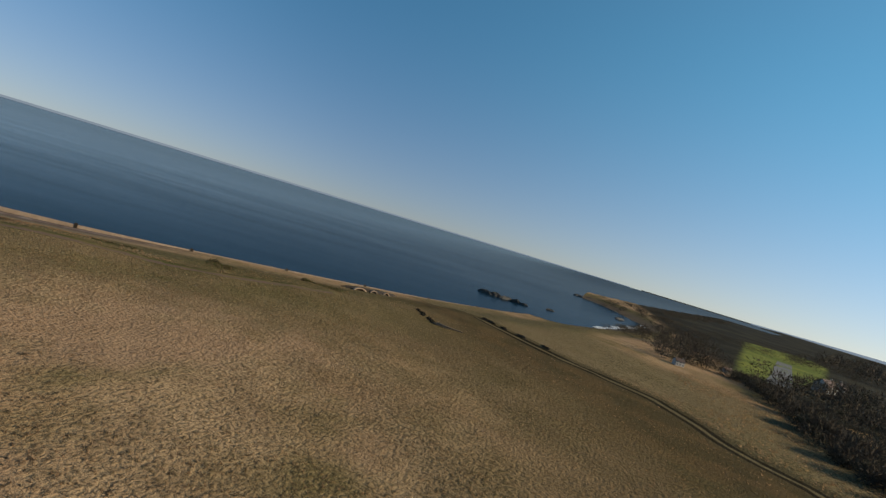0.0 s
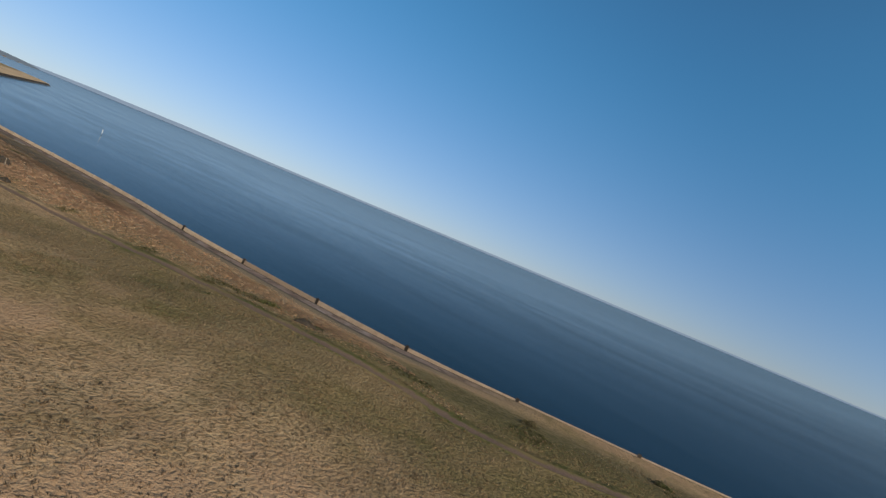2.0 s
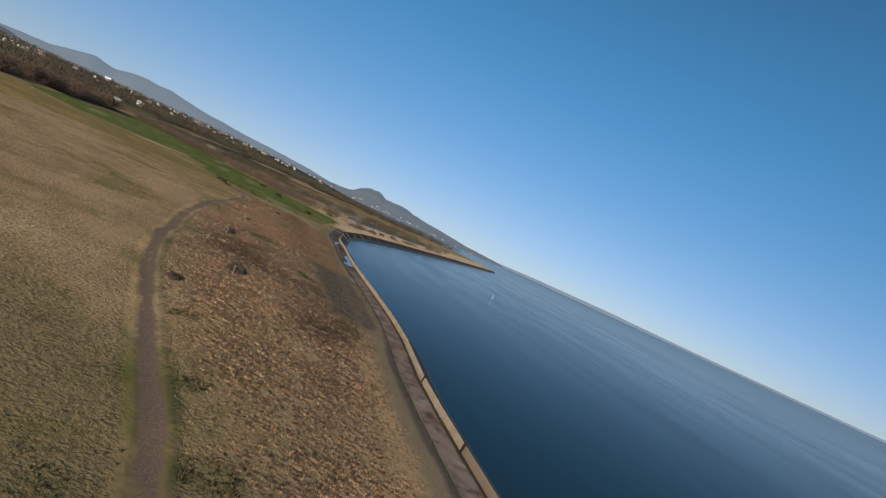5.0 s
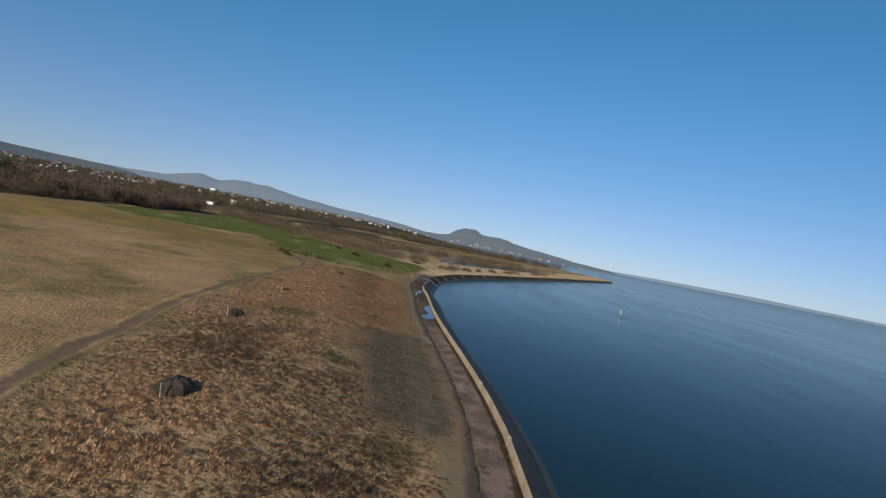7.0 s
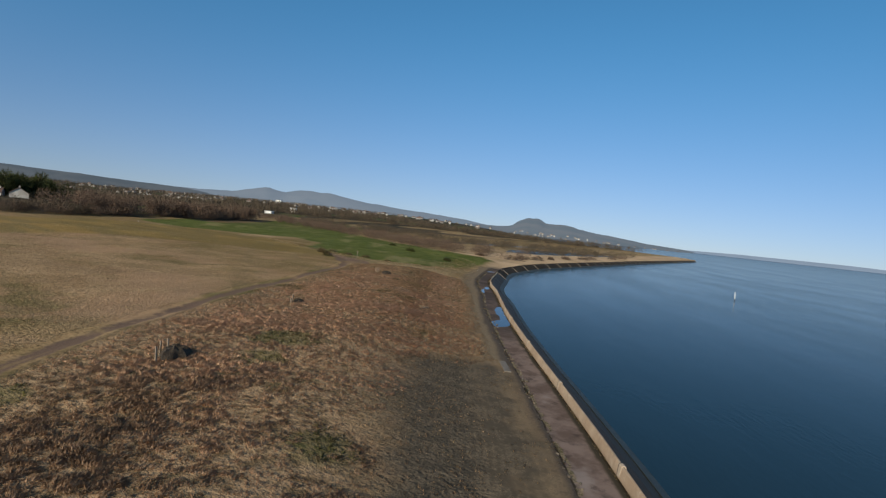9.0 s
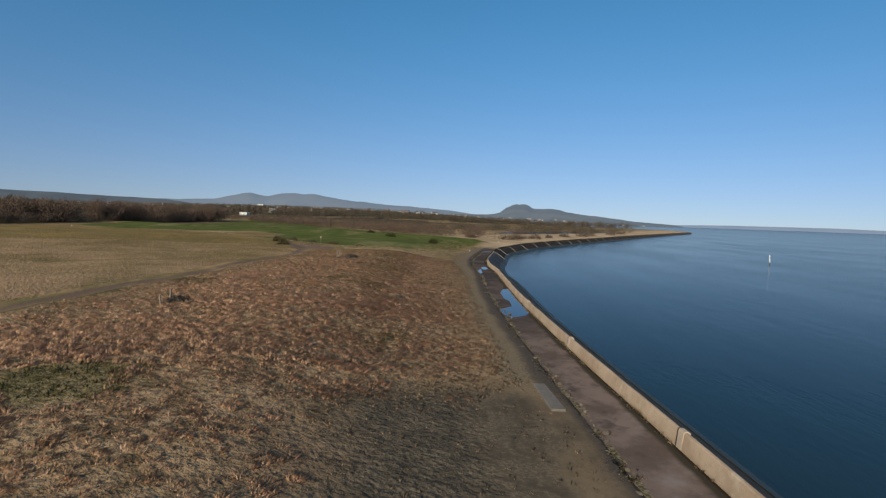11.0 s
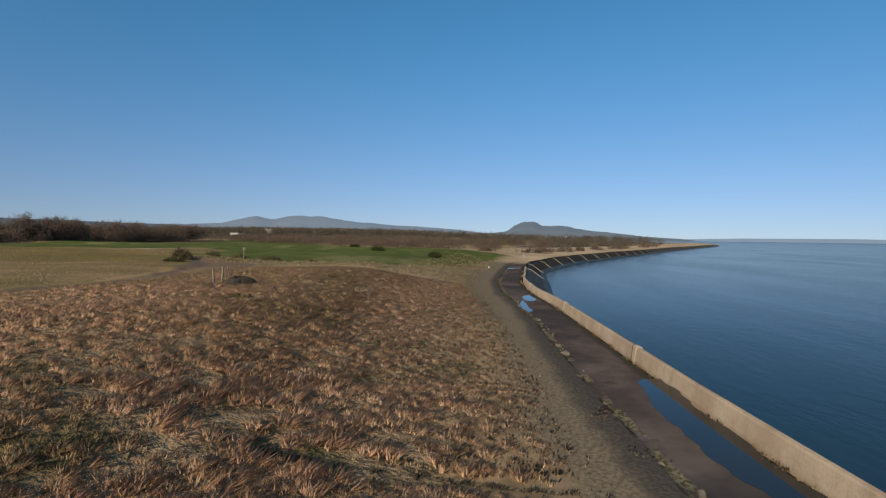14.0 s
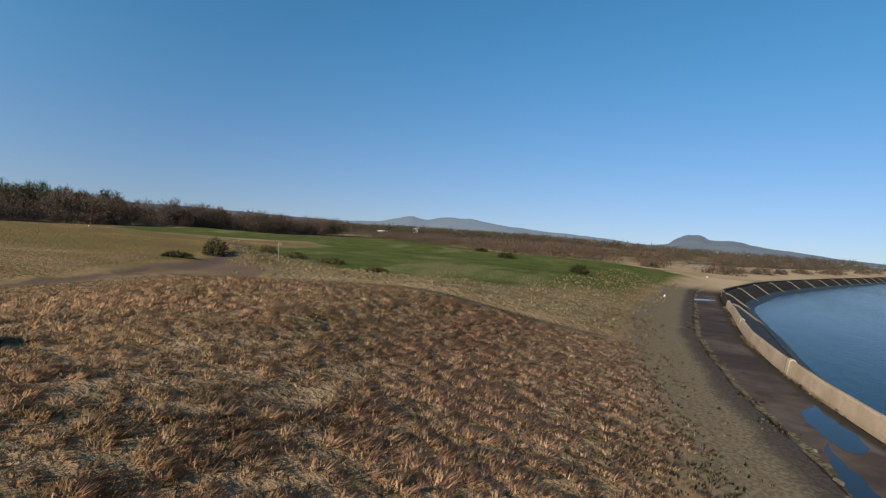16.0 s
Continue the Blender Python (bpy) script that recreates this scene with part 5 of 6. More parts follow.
wood("far_wood", belt(rng_w, [(80.7, 156.1), (80.1, 127.5), (84.8, 95.5), (86.7, 50.4)], 34, 4.0, 4, 4.2, 3.6), M_DARKTWIG, "dark bare woodland behind the hedgerow", 200, 2.3, rng_w)
wood("far_wood", belt(rng_w, [(107.1, 187.5), (109.4, 138.8), (122.2, 82.6)], 60, 6.0, 6, 5.5, 4.2), M_DARKTWIG, "dark bare woodland east of the hedgerow", 190, 2.4, rng_w)
wood("far_wood", belt(rng_w, [(39.9, 166.4), (49.3, 182.2), (57.8, 199.1)], 12, 3.0, 2, 5.5, 2.8), M_DARKTWIG, "dark bare grove at the end of the rough field", 420, 1.4, rng_w)
wood("shore_scrub", belt(rng_w, [(38.7, 437.9), (61.2, 490.1), (92.1, 570.7), (173.4, 846.9), (277.4, 1222.1)], 40, 7.0, 3, 2.4, 4.0), M_DARKTWIG, "low dark scrub along the far spit", 100, 4.0, rng_w)
wood("shore_scrub", belt(rng_w, [(40.8, 231.3), (55.2, 292.2), (71.9, 356.4), (61.7, 422.8), (37.4, 442.3)], 34, 6.0, 3, 2.6, 3.0), M_DARKTWIG, "low dark scrub behind the beach", 220, 3.0, rng_w)


# ---- town ----
def house_mesh(w, d, h, r):
    v = [(-w, -d, -4), (w, -d, -4), (w, d, -4), (-w, d, -4), (-w, -d, h), (w, -d, h), (w, d, h), (-w, d, h), (-w, 0, h + r), (w, 0, h + r)]
    walls = mesh_of("wall", v, [(0, 1, 5, 4), (2, 3, 7, 6), (1, 2, 6, 9, 5), (3, 0, 4, 8, 7)], M_HOUSE)
    e, o, t = 0.5, 0.4, 0.25
    rv = [(-w - o, -d - e, h - 0.35), (w + o, -d - e, h - 0.35), (w + o, 0, h + r), (-w - o, 0, h + r), (w + o, d + e, h - 0.35), (-w - o, d + e, h - 0.35)]
    rv = rv + [(x, y, z + t) for x, y, z in rv]
    roof = mesh_of("roof", rv, [(6, 7, 8, 9), (9, 8, 10, 11), (0, 3, 2, 1), (3, 5, 4, 2), (0, 1, 7, 6), (4, 5, 11, 10), (1, 2, 8, 7), (2, 4, 10, 8), (0, 6, 9, 3), (3, 9, 11, 5)], M_ROOF)
    c = [(x, y, z) for z in (h + r - 0.8, h + r + 1.3) for x, y in ((w * 0.7 - 0.5, -0.4), (w * 0.7 + 0.5, -0.4), (w * 0.7 + 0.5, 0.4), (w * 0.7 - 0.5, 0.4))]
    chim = mesh_of("chimney", c, [(4, 5, 6, 7), (0, 1, 5, 4), (1, 2, 6, 5), (2, 3, 7, 6), (3, 0, 4, 7)], M_HOUSE)
    return walls, roof, chim


def pane_mesh(w, d, h, n):
    v, f = [], []
    for i in range(n):
        x = -w + 2 * w * (i + 0.5) / n
        for z in ((1.0, 2.3), (3.9, 5.1)) if h > 5 else ((1.0, 2.3),):
            for s in (-1, 1):
                o = len(v)
                v += [(x - 0.6, s * (d + 0.02), z[0]), (x + 0.6, s * (d + 0.02), z[0]), (x + 0.6, s * (d + 0.02), z[1]), (x - 0.6, s * (d + 0.02), z[1])]
                f.append((o, o + 1, o + 2, o + 3))
    return mesh_of("window", v, f, M_PANE)


HOUSES = [(house_mesh(5, 4, 5.2, 2.6), pane_mesh(5, 4, 5.2, 3)), (house_mesh(8, 4, 5.2, 2.8), pane_mesh(8, 4, 5.2, 5)), (house_mesh(6, 4.5, 2.9, 3.0), pane_mesh(6, 4.5, 2.9, 4))]


def build_house(x, y, turn, kind, scale, z):
    root = new("house")
    root.matrix_basis = pose(x, y, z, 0, 0, turn) @ Matrix.Scale(scale, 4)
    (walls, roof, chim), panes = HOUSES[kind]
    part("wall", walls, root)
    part("roof", roof, root, "brown tiled gable roof")
    part("chimney", chim, root)
    tagged(part("window", panes, root, "dark window panes"), kind="stuff")
    return tagged(root, "pale rendered house with a tiled gable roof", "house", "houses of the town")


def build_town():
    rng = random.Random(4)
    plots = [(43.5, 160.6, 20, 0, 0.24), (61.9, 189, 35, 2, 0.24), (105.4, 235.8, 50, 1, 0.6), (122.2, 267.4, 60, 2, 0.6), (-258, -400, 72, 2, 1.15), (-246, -408, 150, 2, 0.9)]
    for az0, az1, r0, r1, count in ((-103, -125, 1300, 2500, 100), (-116, -142, 1400, 2600, 85), (-136, -153, 1700, 3000, 42), (-106, -122, 1050, 1400, 18)):
        for _ in range(count):
            az, r = rng.uniform(az0, az1), rng.uniform(r0, r1)
            plots.append((*on_ray(az, r), round(rng.uniform(0, 4)) * 30 + rng.uniform(-8, 8), rng.randrange(3), 0.78 + (r > 1900) * 0.25))
    zs = ground_z(np.array([p[0] for p in plots]), np.array([p[1] for p in plots]))
    for p, z in zip(plots, zs):
        build_house(*p, float(z))
    for _ in range(42):
        az, k = rng.uniform(-171, -152), rng.uniform(0.02, 0.12)
        top = float(np.interp(az, sorted(a for a, e in CRAG), [e for a, e in sorted(CRAG)]))
        build_house(*on_ray(az, 3350 + 1300 * k), rng.uniform(0, 180), rng.randrange(3), 0.75, -6 + (top + 6) * math.sin(k * math.pi / 2) ** 0.9 + 3)


def build_hall(x, y, turn, w, d, h, label):
    root = new("large_building")
    root.matrix_basis = pose(x, y, float(ground_z(np.array(x), np.array(y))), 0, 0, turn)
    v = [(sx * w, sy * d, z) for z in (-5, h) for sx, sy in ((-1, -1), (1, -1), (1, 1), (-1, 1))]
    part("wall", mesh_of("wall", v, [(0, 1, 5, 4), (1, 2, 6, 5), (2, 3, 7, 6), (3, 0, 4, 7)], M_HALL), root)
    v = [(sx * (w + 0.4), sy * (d + 0.4), z) for z in (h, h + 0.5) for sx, sy in ((-1, -1), (1, -1), (1, 1), (-1, 1))]
    part("roof", mesh_of("roof", v, [(4, 5, 6, 7), (3, 2, 1, 0), (0, 1, 5, 4), (1, 2, 6, 5), (2, 3, 7, 6), (3, 0, 4, 7)], M_HALL), root, "flat pale roof")
    v, f = [], []
    for i in range(6):
        a = -w + 2 * w * (i + 0.25) / 6
        b = a + w / 6
        for s in (-1, 1):
            o = len(v)
            v += [(a, s * (d + 0.03), h * 0.45), (b, s * (d + 0.03), h * 0.45), (b, s * (d + 0.03), h * 0.7), (a, s * (d + 0.03), h * 0.7)]
            f.append((o, o + 1, o + 2, o + 3))
    part("window", mesh_of("window", v, f, M_PANE), root, "dark window band")
    return tagged(root, label, "building")


build_town()
build_hall(-699.3, -640.6, 38, 6, 4, 6.5, "white block building beyond the bare trees")
build_hall(-562, -526, 42, 10, 4, 2.8, "long low white clubhouse beside the turf")
build_hall(-1849.5, -2089.2, 38, 28, 12, 11, "large white building on the rising town")


# ---- things on the shore ----
def build_marker():
    root = new("channel_marker")
    root.matrix_basis = pose(-352, 21, 0, 3, 2, 0)
    bm = bmesh.new()
    bmesh.ops.create_cone(bm, cap_ends=True, segments=12, radius1=0.12, radius2=0.11, depth=2.7, matrix=Matrix.Translation((0, 0, 2.0)))
    part("pole", bm_mesh("pole", bm, M_WHITE, False), root)
    bm = bmesh.new()
    bmesh.ops.create_cone(bm, cap_ends=True, segments=12, radius1=0.15, radius2=0.14, depth=3.2, matrix=Matrix.Translation((0, 0, -0.8)))
    part("base", bm_mesh("base", bm, M_IRON, False), root, "dark weedy base")
    tagged(root, "white channel marker pole standing in the sea", "marker")


build_marker()


def build_puddle(outline, name="puddle", z=LANE + 0.012):
    """outline: (along from the wall's post, inland) pairs."""
    pts = curve_points(outline + outline[:1], 0.4)[:-1]
    rng = random.Random(len(pts))
    v = []
    for a, n in pts:
        p, t, nrm = coast_at(S_A + a)
        q = p + nrm * (n + rng.uniform(-0.03, 0.03) + 0.09 * math.sin(a * 1.3) + 0.05 * math.sin(a * 4.1 + 1.0))
        v.append((q[0], q[1], z))
    ob = part(name, mesh_of(name, v, [tuple(range(len(v)))], M_POOL))
    return tagged(ob, "still rain puddle on the concrete promenade", "puddle")


def along(x, y):
    n, s = coast_sn(np.array(float(x)), np.array(float(y)))
    return float(s) - S_A, float(n)


build_puddle([along(*q) for q in ((-213.6, -8.9), (-209.5, -6.6), (-204.8, -3.7), (-200.0, -0.6), (-197.2, 1.2), (-194.6, 1.6), (-193.0, 0.9), (-194.4, -0.9), (-197.1, -2.2), (-199.6, -2.1), (-202.2, -3.6), (-205.8, -6.3), (-208.6, -7.9), (-212.4, -9.6))])
build_puddle([along(*q) for q in ((-243.2, -28.6), (-241.5, -27.5), (-238.7, -25.9), (-237.7, -26.0), (-238.6, -27.2), (-241.0, -28.4))])
build_puddle([along(*q) for q in ((-238.0, -26.9), (-235.0, -25.3), (-233.2, -24.1), (-231.2, -23.0), (-230.3, -22.9), (-231.4, -23.9), (-232.9, -24.9), (-234.7, -25.9))])
build_puddle([along(*q) for q in ((-287.2, -53.4), (-289.4, -52.3), (-291.4, -52.4), (-290.2, -53.8), (-288.0, -54.2))])

# ---- mounds, stakes, bushes and stones ----
def lump_mesh(name, w, d, h, mat, seed, seg=18, rings=7, rough=0.18):
    """A rough dome that stands on the ground."""
    rng = random.Random(seed)
    ph = [rng.uniform(0, 6.28) for _ in range(6)]
    verts, faces = [], []
    for j in range(rings + 1):
        k = j / rings
        for i in range(seg):
            a = 2 * math.pi * i / seg
            bulge = 1 + rough * (math.sin(3 * a + ph[0]) + 0.7 * math.sin(5 * a + ph[1] + 2 * k) + 0.5 * math.sin(8 * a + ph[2]))
            r = math.cos(k * math.pi / 2 * 0.96) ** 0.7 * bulge
            z = h * math.sin(k * math.pi / 2) * (1 + 0.6 * rough * math.sin(2 * a + ph[3]) + rough * 0.5 * math.sin(7 * a + ph[4] + 4 * k)) - 0.25 * (j == 0)
            verts.append((w * r * math.cos(a), d * r * math.sin(a), z))
    for j in range(rings):
        for i in range(seg):
            a, b = j * seg + i, j * seg + (i + 1) % seg
            faces.append((a, b, b + seg, a + seg))
    faces.append(tuple(range(rings * seg, rings * seg + seg)))
    return mesh_of(name, verts, faces, mat, False)


def leaf_cloud(name, w, d, h, count, size, mat, seed):
    """Slivers over and inside a low dome: twigs or gorse leaves."""
    rng = np.random.default_rng(seed)
    u = rng.normal(0, 1, (count, 3))
    u[:, 2] = np.abs(u[:, 2])
    u /= np.linalg.norm(u, axis=1)[:, None]
    az = np.arctan2(u[:, 1], u[:, 0])
    lob = 1 + 0.22 * np.sin(3 * az + seed) + 0.15 * np.sin(7 * az + 2 * seed) + 0.12 * np.sin(5 * u[:, 2] * 3 + az * 2)
    r = rng.uniform(0.35, 1.0, count) ** 0.4 * lob
    p = np.c_[u[:, 0] * r * w, u[:, 1] * r * d, u[:, 2] * r * h]
    dr = u + rng.normal(0, 0.6, (count, 3))
    dr /= np.linalg.norm(dr, axis=1)[:, None]
    sd = np.cross(dr, rng.normal(0, 1, (count, 3)))
    sd /= np.linalg.norm(sd, axis=1)[:, None] + 1e-9
    ln = size * rng.uniform(0.5, 1.5, count)[:, None]
    V = np.stack([p - sd * ln * 0.16, p + sd * ln * 0.16, p + dr * ln], 1).reshape(-1, 3)
    V[:, 2] = np.maximum(V[:, 2], -0.05)
    return tri_mesh(name, V, np.arange(len(V)).reshape(-1, 3), mat)


def gz(x, y):
    return float(ground_z(np.array(float(x)), np.array(float(y))))


def build_stake(x, y, h, tilt, turn):
    bm = bmesh.new()
    bmesh.ops.create_cube(bm, size=1.0)
    for v in bm.verts:
        top = v.co.z > 0
        v.co = Vector((v.co.x * (0.13 if top else 0.15), v.co.y * (0.11 if top else 0.13), (h + 0.04 * v.co.x if top else -0.35)))
    bmesh.ops.bevel(bm, geom=bm.edges[:], offset=0.015, segments=1, affect="EDGES")
    ob = part("wooden_stake", bm_mesh("wooden_stake", bm, M_WOOD))
    ob.matrix_basis = pose(x, y, gz(x, y), tilt, tilt * 0.6, turn)
    return tagged(ob, "weathered grey wooden stake beside a dark mound", "stake", "stakes by the mounds")


def build_mound(x, y, w, d, h, turn, seed, label="dark mound of earth and dead brushwood in the grass"):
    root = new("brush_mound")
    root.matrix_basis = pose(x, y, gz(x, y) - 0.05, 0, 0, turn)
    part("earth", lump_mesh("earth", w, d, h * 0.72, M_EARTH, seed, 22, 6, 0.15), root)
    tagged(part("brushwood", leaf_cloud("brushwood", w * 0.95, d * 0.95, h * 0.82, 800, 0.15, M_BRUSH, seed), root, "tangled dead twigs"), kind="stuff")
    return tagged(root, label, "mound")


MOUNDS = [(-215.3, -41.6, 1.3, 0.9, 0.95, 8, 3), (-140.6, -2.4, 1.5, 1.1, 1.25, 30, 4), (-114.6, 19.9, 1.9, 1.4, 1.5, 20, 5), (-98.6, 23.6, 1.0, 0.8, 0.7, 0, 6),
          (-168.6, -19.2, 1.1, 0.7, 0.6, 15, 7), (-61, 61.8, 1.4, 0.9, 0.8, 35, 8)]
for q in MOUNDS:
    build_mound(*q)
# dark lumps draw the shaded earth crack that the ground mesh can't resolve
for i, (x, y) in enumerate(TRAIL):
    build_mound(x, y, 0.55, 0.24 - 0.008 * i, 0.26, 121 + 8 * math.sin(i * 1.9), 140 + i, "dark lumps drawing a shaded earth crack among the tussocks")
for x, y, h, tilt, turn in ((-214.9, -44.5, 1.25, 2, 5), (-216.0, -45.0, 1.3, -3, 20), (-216.6, -45.0, 1.25, 1, 40), (-138.6, -1.6, 1.3, 2, 10), (-139.6, -2.9, 1.35, -2, 0), (-140.6, -3.4, 1.3, 3, 30),
                            (-112.6, 21.0, 1.3, 3, 12), (-166.8, -18.6, 0.8, 4, 0), (-168.8, -20.6, 1.0, -3, 10)):
    build_stake(x, y, h, tilt, turn)


def build_bush(x, y, w, d, h, seed, mat, name, label, category="bush", count=1500, size=0.34):
    root = new(name)
    root.matrix_basis = pose(x, y, gz(x, y) - 0.04, 0, 0, seed * 37 % 180)
    bm = bmesh.new()
    rng = random.Random(seed)
    for i in range(7):
        a = rng.uniform(0, 6.28)
        r = rng.uniform(0.1, 0.5)
        m = Matrix.Translation((math.cos(a) * w * r, math.sin(a) * d * r, h * 0.3)) @ Euler((rng.uniform(-0.5, 0.5), rng.uniform(-0.5, 0.5), 0)).to_matrix().to_4x4()
        bmesh.ops.create_cone(bm, segments=5, radius1=0.05, radius2=0.02, depth=h * 0.8, matrix=m)
    tagged(part("stems", bm_mesh("stems", bm, M_BARK), root), kind="stuff")
    part("foliage", leaf_cloud("foliage", w, d, h, count, size, mat, seed), root)
    return tagged(root, label, category)


for i, (x, y, w, d, h) in enumerate(((-286.5, -71, 2.0, 1.3, 1.1), (-302, -100.5, 2.2, 1.3, 1.1), (-315, -121, 1.4, 1.0, 0.8))):
    build_bush(x, y, w, d, h, 11 + i, M_GORSE, "gorse_bush", "dark green gorse bush on the short turf")
for i, (x, y, w, d, h) in enumerate(((-236.0, -83.5, 1.2, 0.9, 1.0), (-237.2, -86.8, 1.5, 1.0, 1.3), (-230.5, -77.5, 1.3, 0.6, 0.35))):
    build_bush(x, y, w, d, h, 31 + i, M_BRAMBLE, "gorse_bush", "dark gorse bush at the path junction")
for i, (x, y, w, d, h) in enumerate(((-244.5, -89.4, 2.0, 1.1, 0.9), (-245.3, -82.9, 1.6, 1.0, 0.7), (-246.5, -76.1, 1.4, 0.9, 0.55), (-246.2, -66.9, 1.2, 0.8, 0.4))):
    build_bush(x, y, w, d, h, 41 + i, M_BRAMBLE, "bramble", "dark bramble on the low bank by the path", "bramble", 800, 0.26)
for i, (x, y, w, d, h) in enumerate(((-67, 58.2, 1.4, 0.8, 0.4), (-44.2, 87.7, 1.6, 1.0, 0.45), (-33.9, 101.9, 1.4, 0.9, 0.4))):
    build_bush(x, y, w, d, h, 51 + i, M_BRAMBLE, "bramble", "low dark bramble in the rough grass", "bramble", 700, 0.26)
for i, (x, y, w, h) in enumerate(((-364.6, -80.7, 4.8, 2.04), (-381.3, -84.6, 3.2, 1.7), (-395.2, -81.4, 5.2, 2.21), (-421.4, -84.4, 2.8, 1.53), (-453.3, -87.1, 3.2, 1.615), (-484, -85.7, 4, 1.7), (-509.4, -89.1, 4.8, 1.87), (-571.9, -91.9, 5.6, 2.04), (-614.2, -94.5, 6.4, 2.125), (-355.3, -95.5, 2.4, 1.36))):
    build_bush(x, y, w, w * 0.6, h, 71 + i, M_TWIG, "scrub_bush", "rounded russet shrub on the tan spit", "shrub", 700, 0.6)


def build_rubble():
    """Broken kerb stones and weeds along the joint of the promenade."""
    root = tagged(new("rubble_edge"), "line of broken stones along the promenade joint", "rubble", kind="structure")
    rng = random.Random(12)
    kinds = [lump_mesh("stone", 0.13, 0.09, 0.07, M_STONE, 90 + i, 7, 3, 0.25) for i in range(5)]
    s0, s1 = S_A + along(-150, 33)[0], S_A + along(-240, -25)[0]
    for i in range(140):
        s = s0 + (s1 - s0) * (i + rng.uniform(-0.9, 0.9)) / 140
        p, t, nrm = coast_at(s)
        q = p + nrm * (3.72 + 0.3 * math.sin(s * 0.21) + rng.gauss(0, 0.22))
        m = pose(q[0], q[1], LANE + 0.06, rng.uniform(-12, 12), rng.uniform(-12, 12), rng.uniform(0, 360)) @ Matrix.Scale(rng.choice((0.4, 0.5, 0.6, 0.8, 1.0, 1.5)) * rng.uniform(0.8, 1.2), 4)
        part("stone", kinds[i % 5], root, "", m)
    tufts = np.random.default_rng(3)
    for label, count, mid, wide, tall in (("weedy grass in the promenade joint", 4200, 3.86, 0.20, 0.24), ("mossy weeds at the foot of the sea wall", 2600, 0.42, 0.10, 0.14)):
        ss = tufts.uniform(s0 - 60, s1 + 50, count)
        patchy = 0.5 + 0.5 * wob(ss, ss * 0.0, 2.6, 3.0 + mid) + 0.35 * wob(ss, ss * 0.0, 0.7, 1.0)
        ss, patchy = ss[patchy > 0.45], patchy[patchy > 0.45]
        off = mid + 0.3 * np.sin(ss * 0.21) * (mid > 1) + tufts.normal(0, 1, len(ss)) * wide * (0.5 + patchy)
        P = np.array([coast_at(q)[0] + coast_at(q)[2] * o for q, o in zip(ss, np.maximum(off, 0.3))])
        ob = blades(tufts, P[:, 0], P[:, 1], ground_z(P[:, 0], P[:, 1]), 7, tufts.uniform(0.3, 1.0, len(ss)) * tall * patchy, 0.9, 0.09, (0, 0), "weeds", M_BANK, 0.6, 0.8, 0.0, 0.8, True)
        tagged(ob, label, "grass", kind="stuff")


build_rubble()


def build_bare_patch(x0, y0, r):
    """A worn patch of dark earth strewn with small stones."""
    root = new("bare_patch")
    root.matrix_basis = pose(x0, y0, gz(x0, y0))
    part("earth", lump_mesh("earth", r, r * 0.7, 0.10, M_EARTH, 77, 20, 4, 0.16), root, "trodden dark earth")
    rng = random.Random(31)
    shape = lump_mesh("stone", 0.07, 0.05, 0.05, M_STONE, 97, 7, 3, 0.25)
    for _ in range(46):
        a, d = rng.uniform(0, 6.28), r * math.sqrt(rng.uniform(0, 1))
        x, y = d * math.cos(a), d * 0.7 * math.sin(a)
        part("stone", shape, root, "", pose(x, y, 0.09 * max(0.2, 1 - (d / r) ** 2) - 0.01, 0, 0, rng.uniform(0, 360)) @ Matrix.Scale(rng.uniform(0.6, 1.7), 4))
    return tagged(root, "bare dark earth patch strewn with small stones", "bare patch")


build_bare_patch(-189.5, -11.6, 1.25)


def build_slab(x, y, l, w, turn, z=0.0):
    bm = bmesh.new()
    bmesh.ops.create_cube(bm, size=1.0)
    for v in bm.verts:
        v.co = Vector((v.co.x * l, v.co.y * w * (1.0 + 0.12 * v.co.x), v.co.z * 0.16))
    bmesh.ops.bevel(bm, geom=bm.edges[:], offset=0.02, segments=1, affect="EDGES")
    ob = part("concrete_slab", bm_mesh("concrete_slab", bm, M_RIB))
    ob.matrix_basis = pose(x, y, gz(x, y) + 0.05 + z, 0, 0, turn)
    return tagged(ob, "grey concrete slab lying beside the promenade", "slab")


build_slab(-170.6, 13.8, 4.4, 0.75, 36)



def build_rock(x, y, w, d, h, seed, z=-0.35):
    ob = part("sea_rock", lump_mesh("sea_rock", w, d, h, M_ROCK, seed, 14, 5, 0.25))
    ob.matrix_basis = pose(x, y, z, 0, 0, seed * 23 % 90 - 30)
    return tagged(ob, "low black rock awash near the beach", "rock", "rocks off the beach")


for i, (x, y, w, d, h) in enumerate(((-23.3, 233.4, 3.2, 1.2, 1.5), (-18.9, 234, 2.6, 1.3, 1.7), (-14.4, 234.2, 3.4, 1.2, 1.4), (-9.8, 234.4, 2.8, 1.1, 1.6), (-6.3, 234.8, 1.6, 0.8, 1.1), (3.5, 250.6, 1.8, 0.8, 0.9), (37, 337.5, 3, 1.4, 1.3), (19.5, 459.7, 5, 2, 1.8), (8.9, 461.5, 4, 1.8, 1.4))):
    build_rock(x, y, w, d, h, 5 + i)


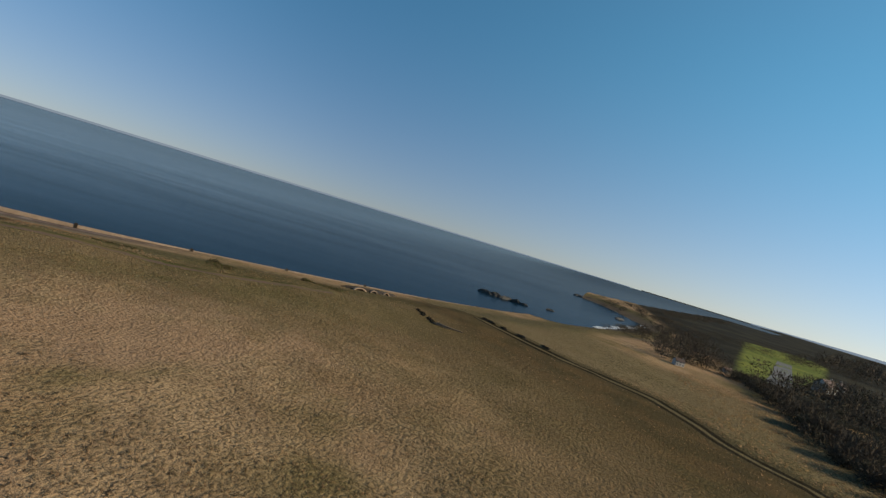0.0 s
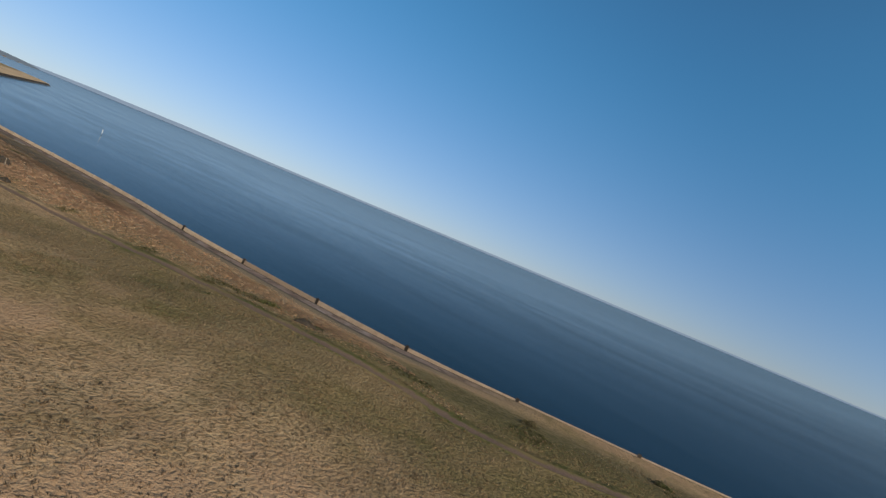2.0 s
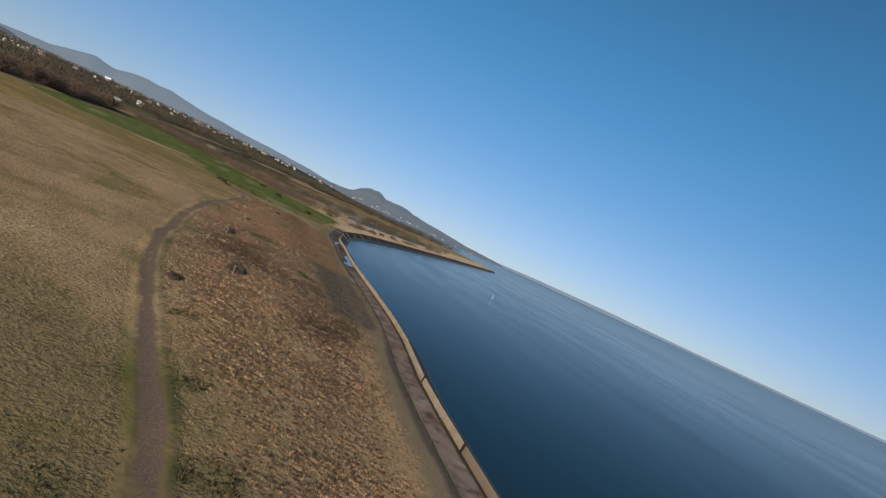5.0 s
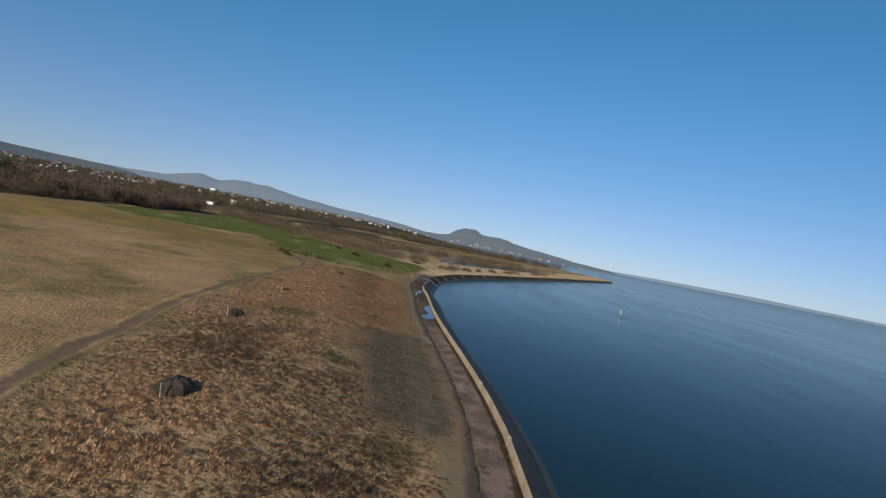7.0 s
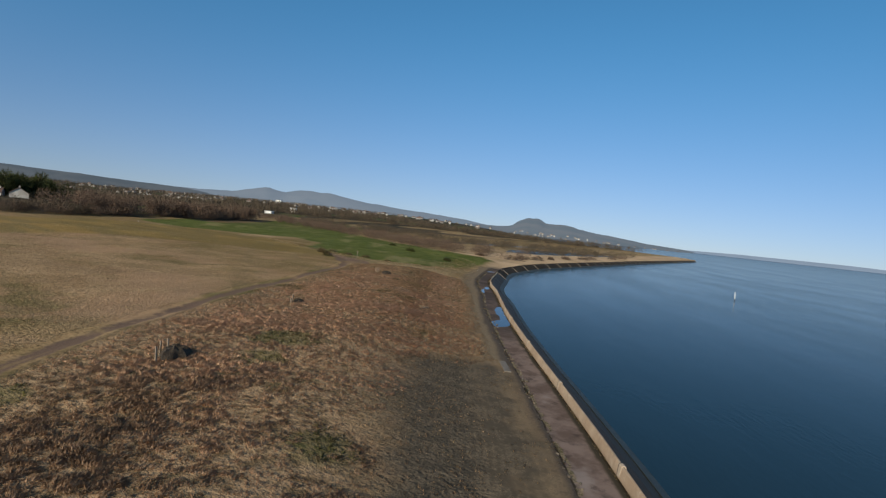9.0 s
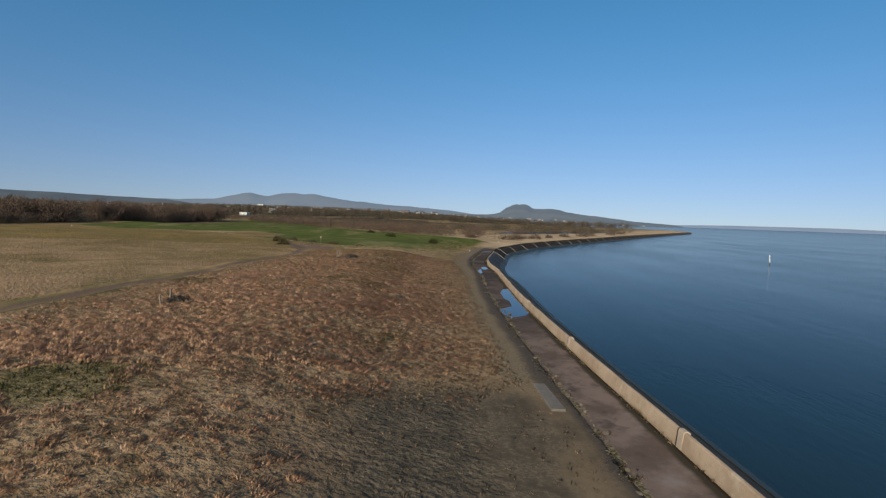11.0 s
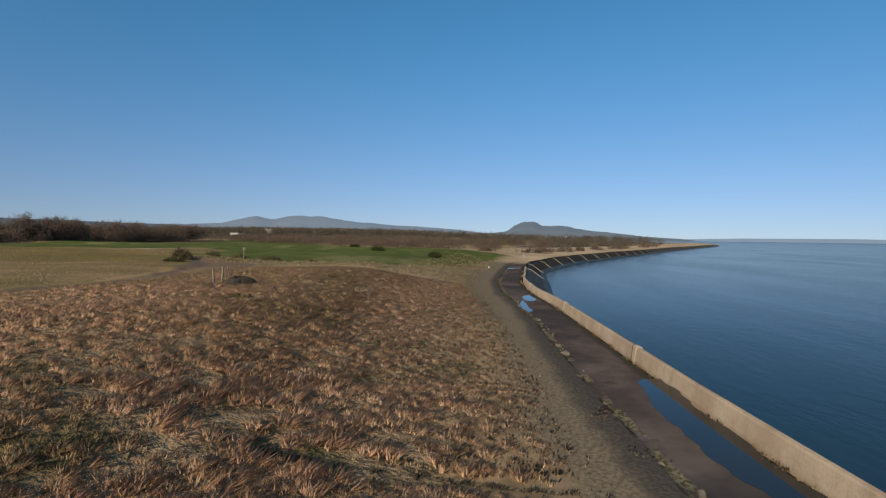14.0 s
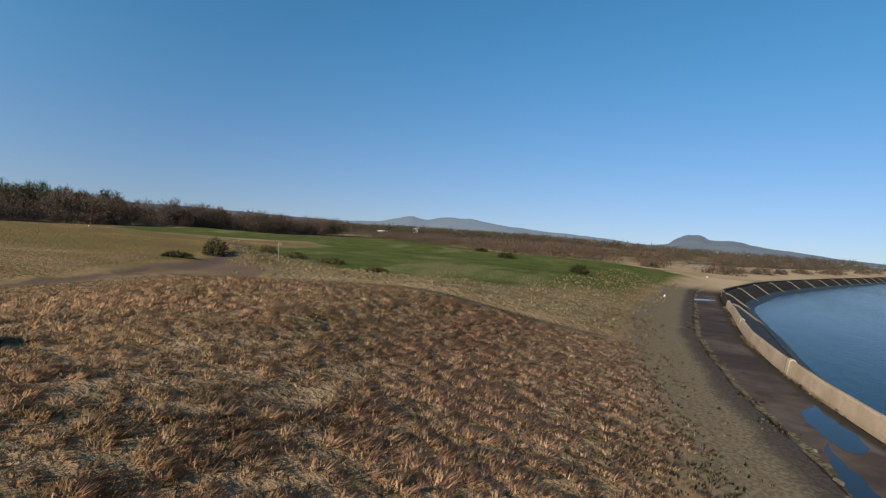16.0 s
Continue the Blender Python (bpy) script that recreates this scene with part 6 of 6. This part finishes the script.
def build_outfall():
    """A low concrete outfall with three dark mouths."""
    root = new("outfall")
    p, t, nrm = coast_at(S_A + along(-31, 122)[0])
    q = p + nrm * 8.5
    root.matrix_basis = pose(q[0], q[1], gz(q[0], q[1]) - 0.1, 0, 0, math.degrees(math.atan2(t[1], t[0])))
    part("bank", lump_mesh("bank", 6.5, 1.6, 0.8, M_EARTH, 44, 22, 6, 0.12), root, "earth bank over the mouths")
    for x, w in ((-3.0, 0.9), (0.2, 1.0), (3.6, 1.7)):
        verts, faces = [], []
        for j, (r, y) in enumerate(((1.0, 1.75), (1.0, 1.25), (0.78, 1.75), (0.78, 1.25))):
            verts += [(x + w * r * math.cos(math.pi * i / 8), y, 0.95 * r * math.sin(math.pi * i / 8)) for i in range(9)]
        for i in range(8):
            faces += [(i, i + 1, i + 10, i + 9), (18 + i, 27 + i, 28 + i, 19 + i), (i, 18 + i, 19 + i, i + 1)]
        part("mouth_ring", mesh_of("mouth_ring", verts, faces, M_BROWNWALL), root, "worn concrete rim")
        # a shallow dark sheet paints the shade inside the mouth
        part("mouth", mesh_of("mouth", [(x + w * 0.8 * math.cos(math.pi * i / 8), 1.62, 0.76 * math.sin(math.pi * i / 8)) for i in range(9)] + [(x, 1.0, 0.1)], [(i, i + 1, 9) for i in range(8)], M_IRON), root, "dark opening")
    tagged(root, "low outfall bank with three dark mouths near the wall", "outfall")


build_outfall()


def build_wave_line():
    """Shallow white wash where the sea meets the beach."""
    rng = random.Random(12)
    v, f = [], []
    rows = np.arange(112.0, 226.0, 1.5)
    for i, a in enumerate(rows):
        p, t, nrm = coast_at(a)
        wide = (1.6 + 1.1 * math.sin(a * 0.21) + 0.8 * math.sin(a * 0.53 + 1)) * math.sin(math.pi * (i + 0.5) / len(rows)) ** 0.5
        for n, z in ((2.5, 0.045), (1.2 + rng.uniform(-0.2, 0.2), 0.06), (0.4 - max(wide, 0.3), 0.02)):
            q = p + nrm * n
            v.append((q[0], q[1], z))
        if i:
            o = 3 * i
            f += [(o - 3, o, o + 1, o - 2), (o - 2, o + 1, o + 2, o - 1)]
    tagged(part("wave_line", mesh_of("wave_line", v, f, M_FOAM)), "thin white wave washing onto the beach", "wave", kind="stuff")


build_wave_line()


def build_meadow_road():
    v, f = [], []
    for i, (x, y) in enumerate(curve_points([(80, 203), (93, 240), (107, 285), (128, 350)], 8.0)):
        a = math.atan2(137, 47)
        for k in (-1, 1):
            px, py = x - math.sin(a) * 3.6 * k, y + math.cos(a) * 3.6 * k
            v += [(px, py, gz(px, py) + 0.07), (px, py, gz(px, py) - 0.2)]
        if i:
            o = 4 * i
            f += [(o - 4, o - 2, o + 2, o), (o - 4, o, o + 1, o - 3), (o - 2, o - 1, o + 3, o + 2)]
    tagged(part("road", mesh_of("road", v, f, M_ROAD)), "grey asphalt road between green meadows", "road", kind="structure")


build_meadow_road()


def build_log(points, r, label):
    cu = bpy.data.curves.new("driftwood_log", "CURVE")
    cu.dimensions, cu.bevel_depth, cu.bevel_resolution, cu.use_fill_caps = "3D", r, 2, True
    sp = cu.splines.new("POLY")
    sp.points.add(len(points) - 1)
    for i, (pt, (x, y, z)) in enumerate(zip(sp.points, points)):
        pt.co = (x, y, gz(x, y) + z, 1)
        pt.radius = 1.0 - 0.6 * i / len(points)
    cu.materials.append(M_WOOD)
    tmp = bpy.data.objects.new("tmp", cu)
    me = bpy.data.meshes.new_from_object(tmp)
    me.name = "driftwood_log"
    bpy.data.objects.remove(tmp)
    return tagged(part("driftwood_log", me), label, "log")


build_log([(-5.8, 98.9, 0.2), (-4.4, 98.3, 0.26), (-2.8, 98.4, 0.22), (-0.9, 98.6, 0.3)], 0.16, "pale driftwood log lying at the end of a dark bank")
build_log([(-6.0, 97.9, 0.15), (-4.5, 97.4, 0.2), (-2.9, 96.6, 0.25)], 0.12, "pale driftwood log lying at the end of a dark bank")
for i in range(6):
    k = i / 5
    build_mound(-11.6 + 5.6 * k + 0.4 * math.sin(i * 2.3), 105.5 - 7.0 * k, 1.1, 0.35, 0.32, 118 + 12 * math.sin(i * 1.7), 60 + i, "low dark eroded bank in the pale grass")
for i, k in enumerate((0.0, 0.1, 0.32, 0.6, 0.95)):
    build_mound(-2.0 + 15 * k, 124.4 - 10 * k, 1.3, 0.4, 0.34, 128 + 9 * (i % 2), 80 + i, "dark ditch bank beside the wheel track")


def build_sign(x, y):
    root = new("sign_post")
    root.matrix_basis = pose(x, y, gz(x, y), 0, 0, 120)
    bm = bmesh.new()
    bmesh.ops.create_cone(bm, cap_ends=True, segments=8, radius1=0.06, radius2=0.05, depth=2.3, matrix=Matrix.Translation((0, 0, 0.95)))
    part("post", bm_mesh("post", bm, M_WOOD), root)
    bm = bmesh.new()
    bmesh.ops.create_cube(bm, size=1.0, matrix=Matrix.Translation((0, 0.07, 1.85)) @ Matrix.Diagonal((0.42, 0.03, 0.32, 1)))
    part("plate", bm_mesh("plate", bm, M_WOOD), root, "small weathered plate")
    tagged(root, "wooden sign post with a small weathered plate", "sign")


build_sign(-238.6, -72.7)
for x, y in ((-283.5, -55.5), (-340, -74), (-240.5, -208)):
    ob = part("marker_block", lump_mesh("marker_block", 0.14, 0.13, 0.3, M_WHITE, 7, 8, 4, 0.05))
    ob.matrix_basis = pose(x, y, gz(x, y))
    tagged(ob, "small white marker block in the grass", "marker")
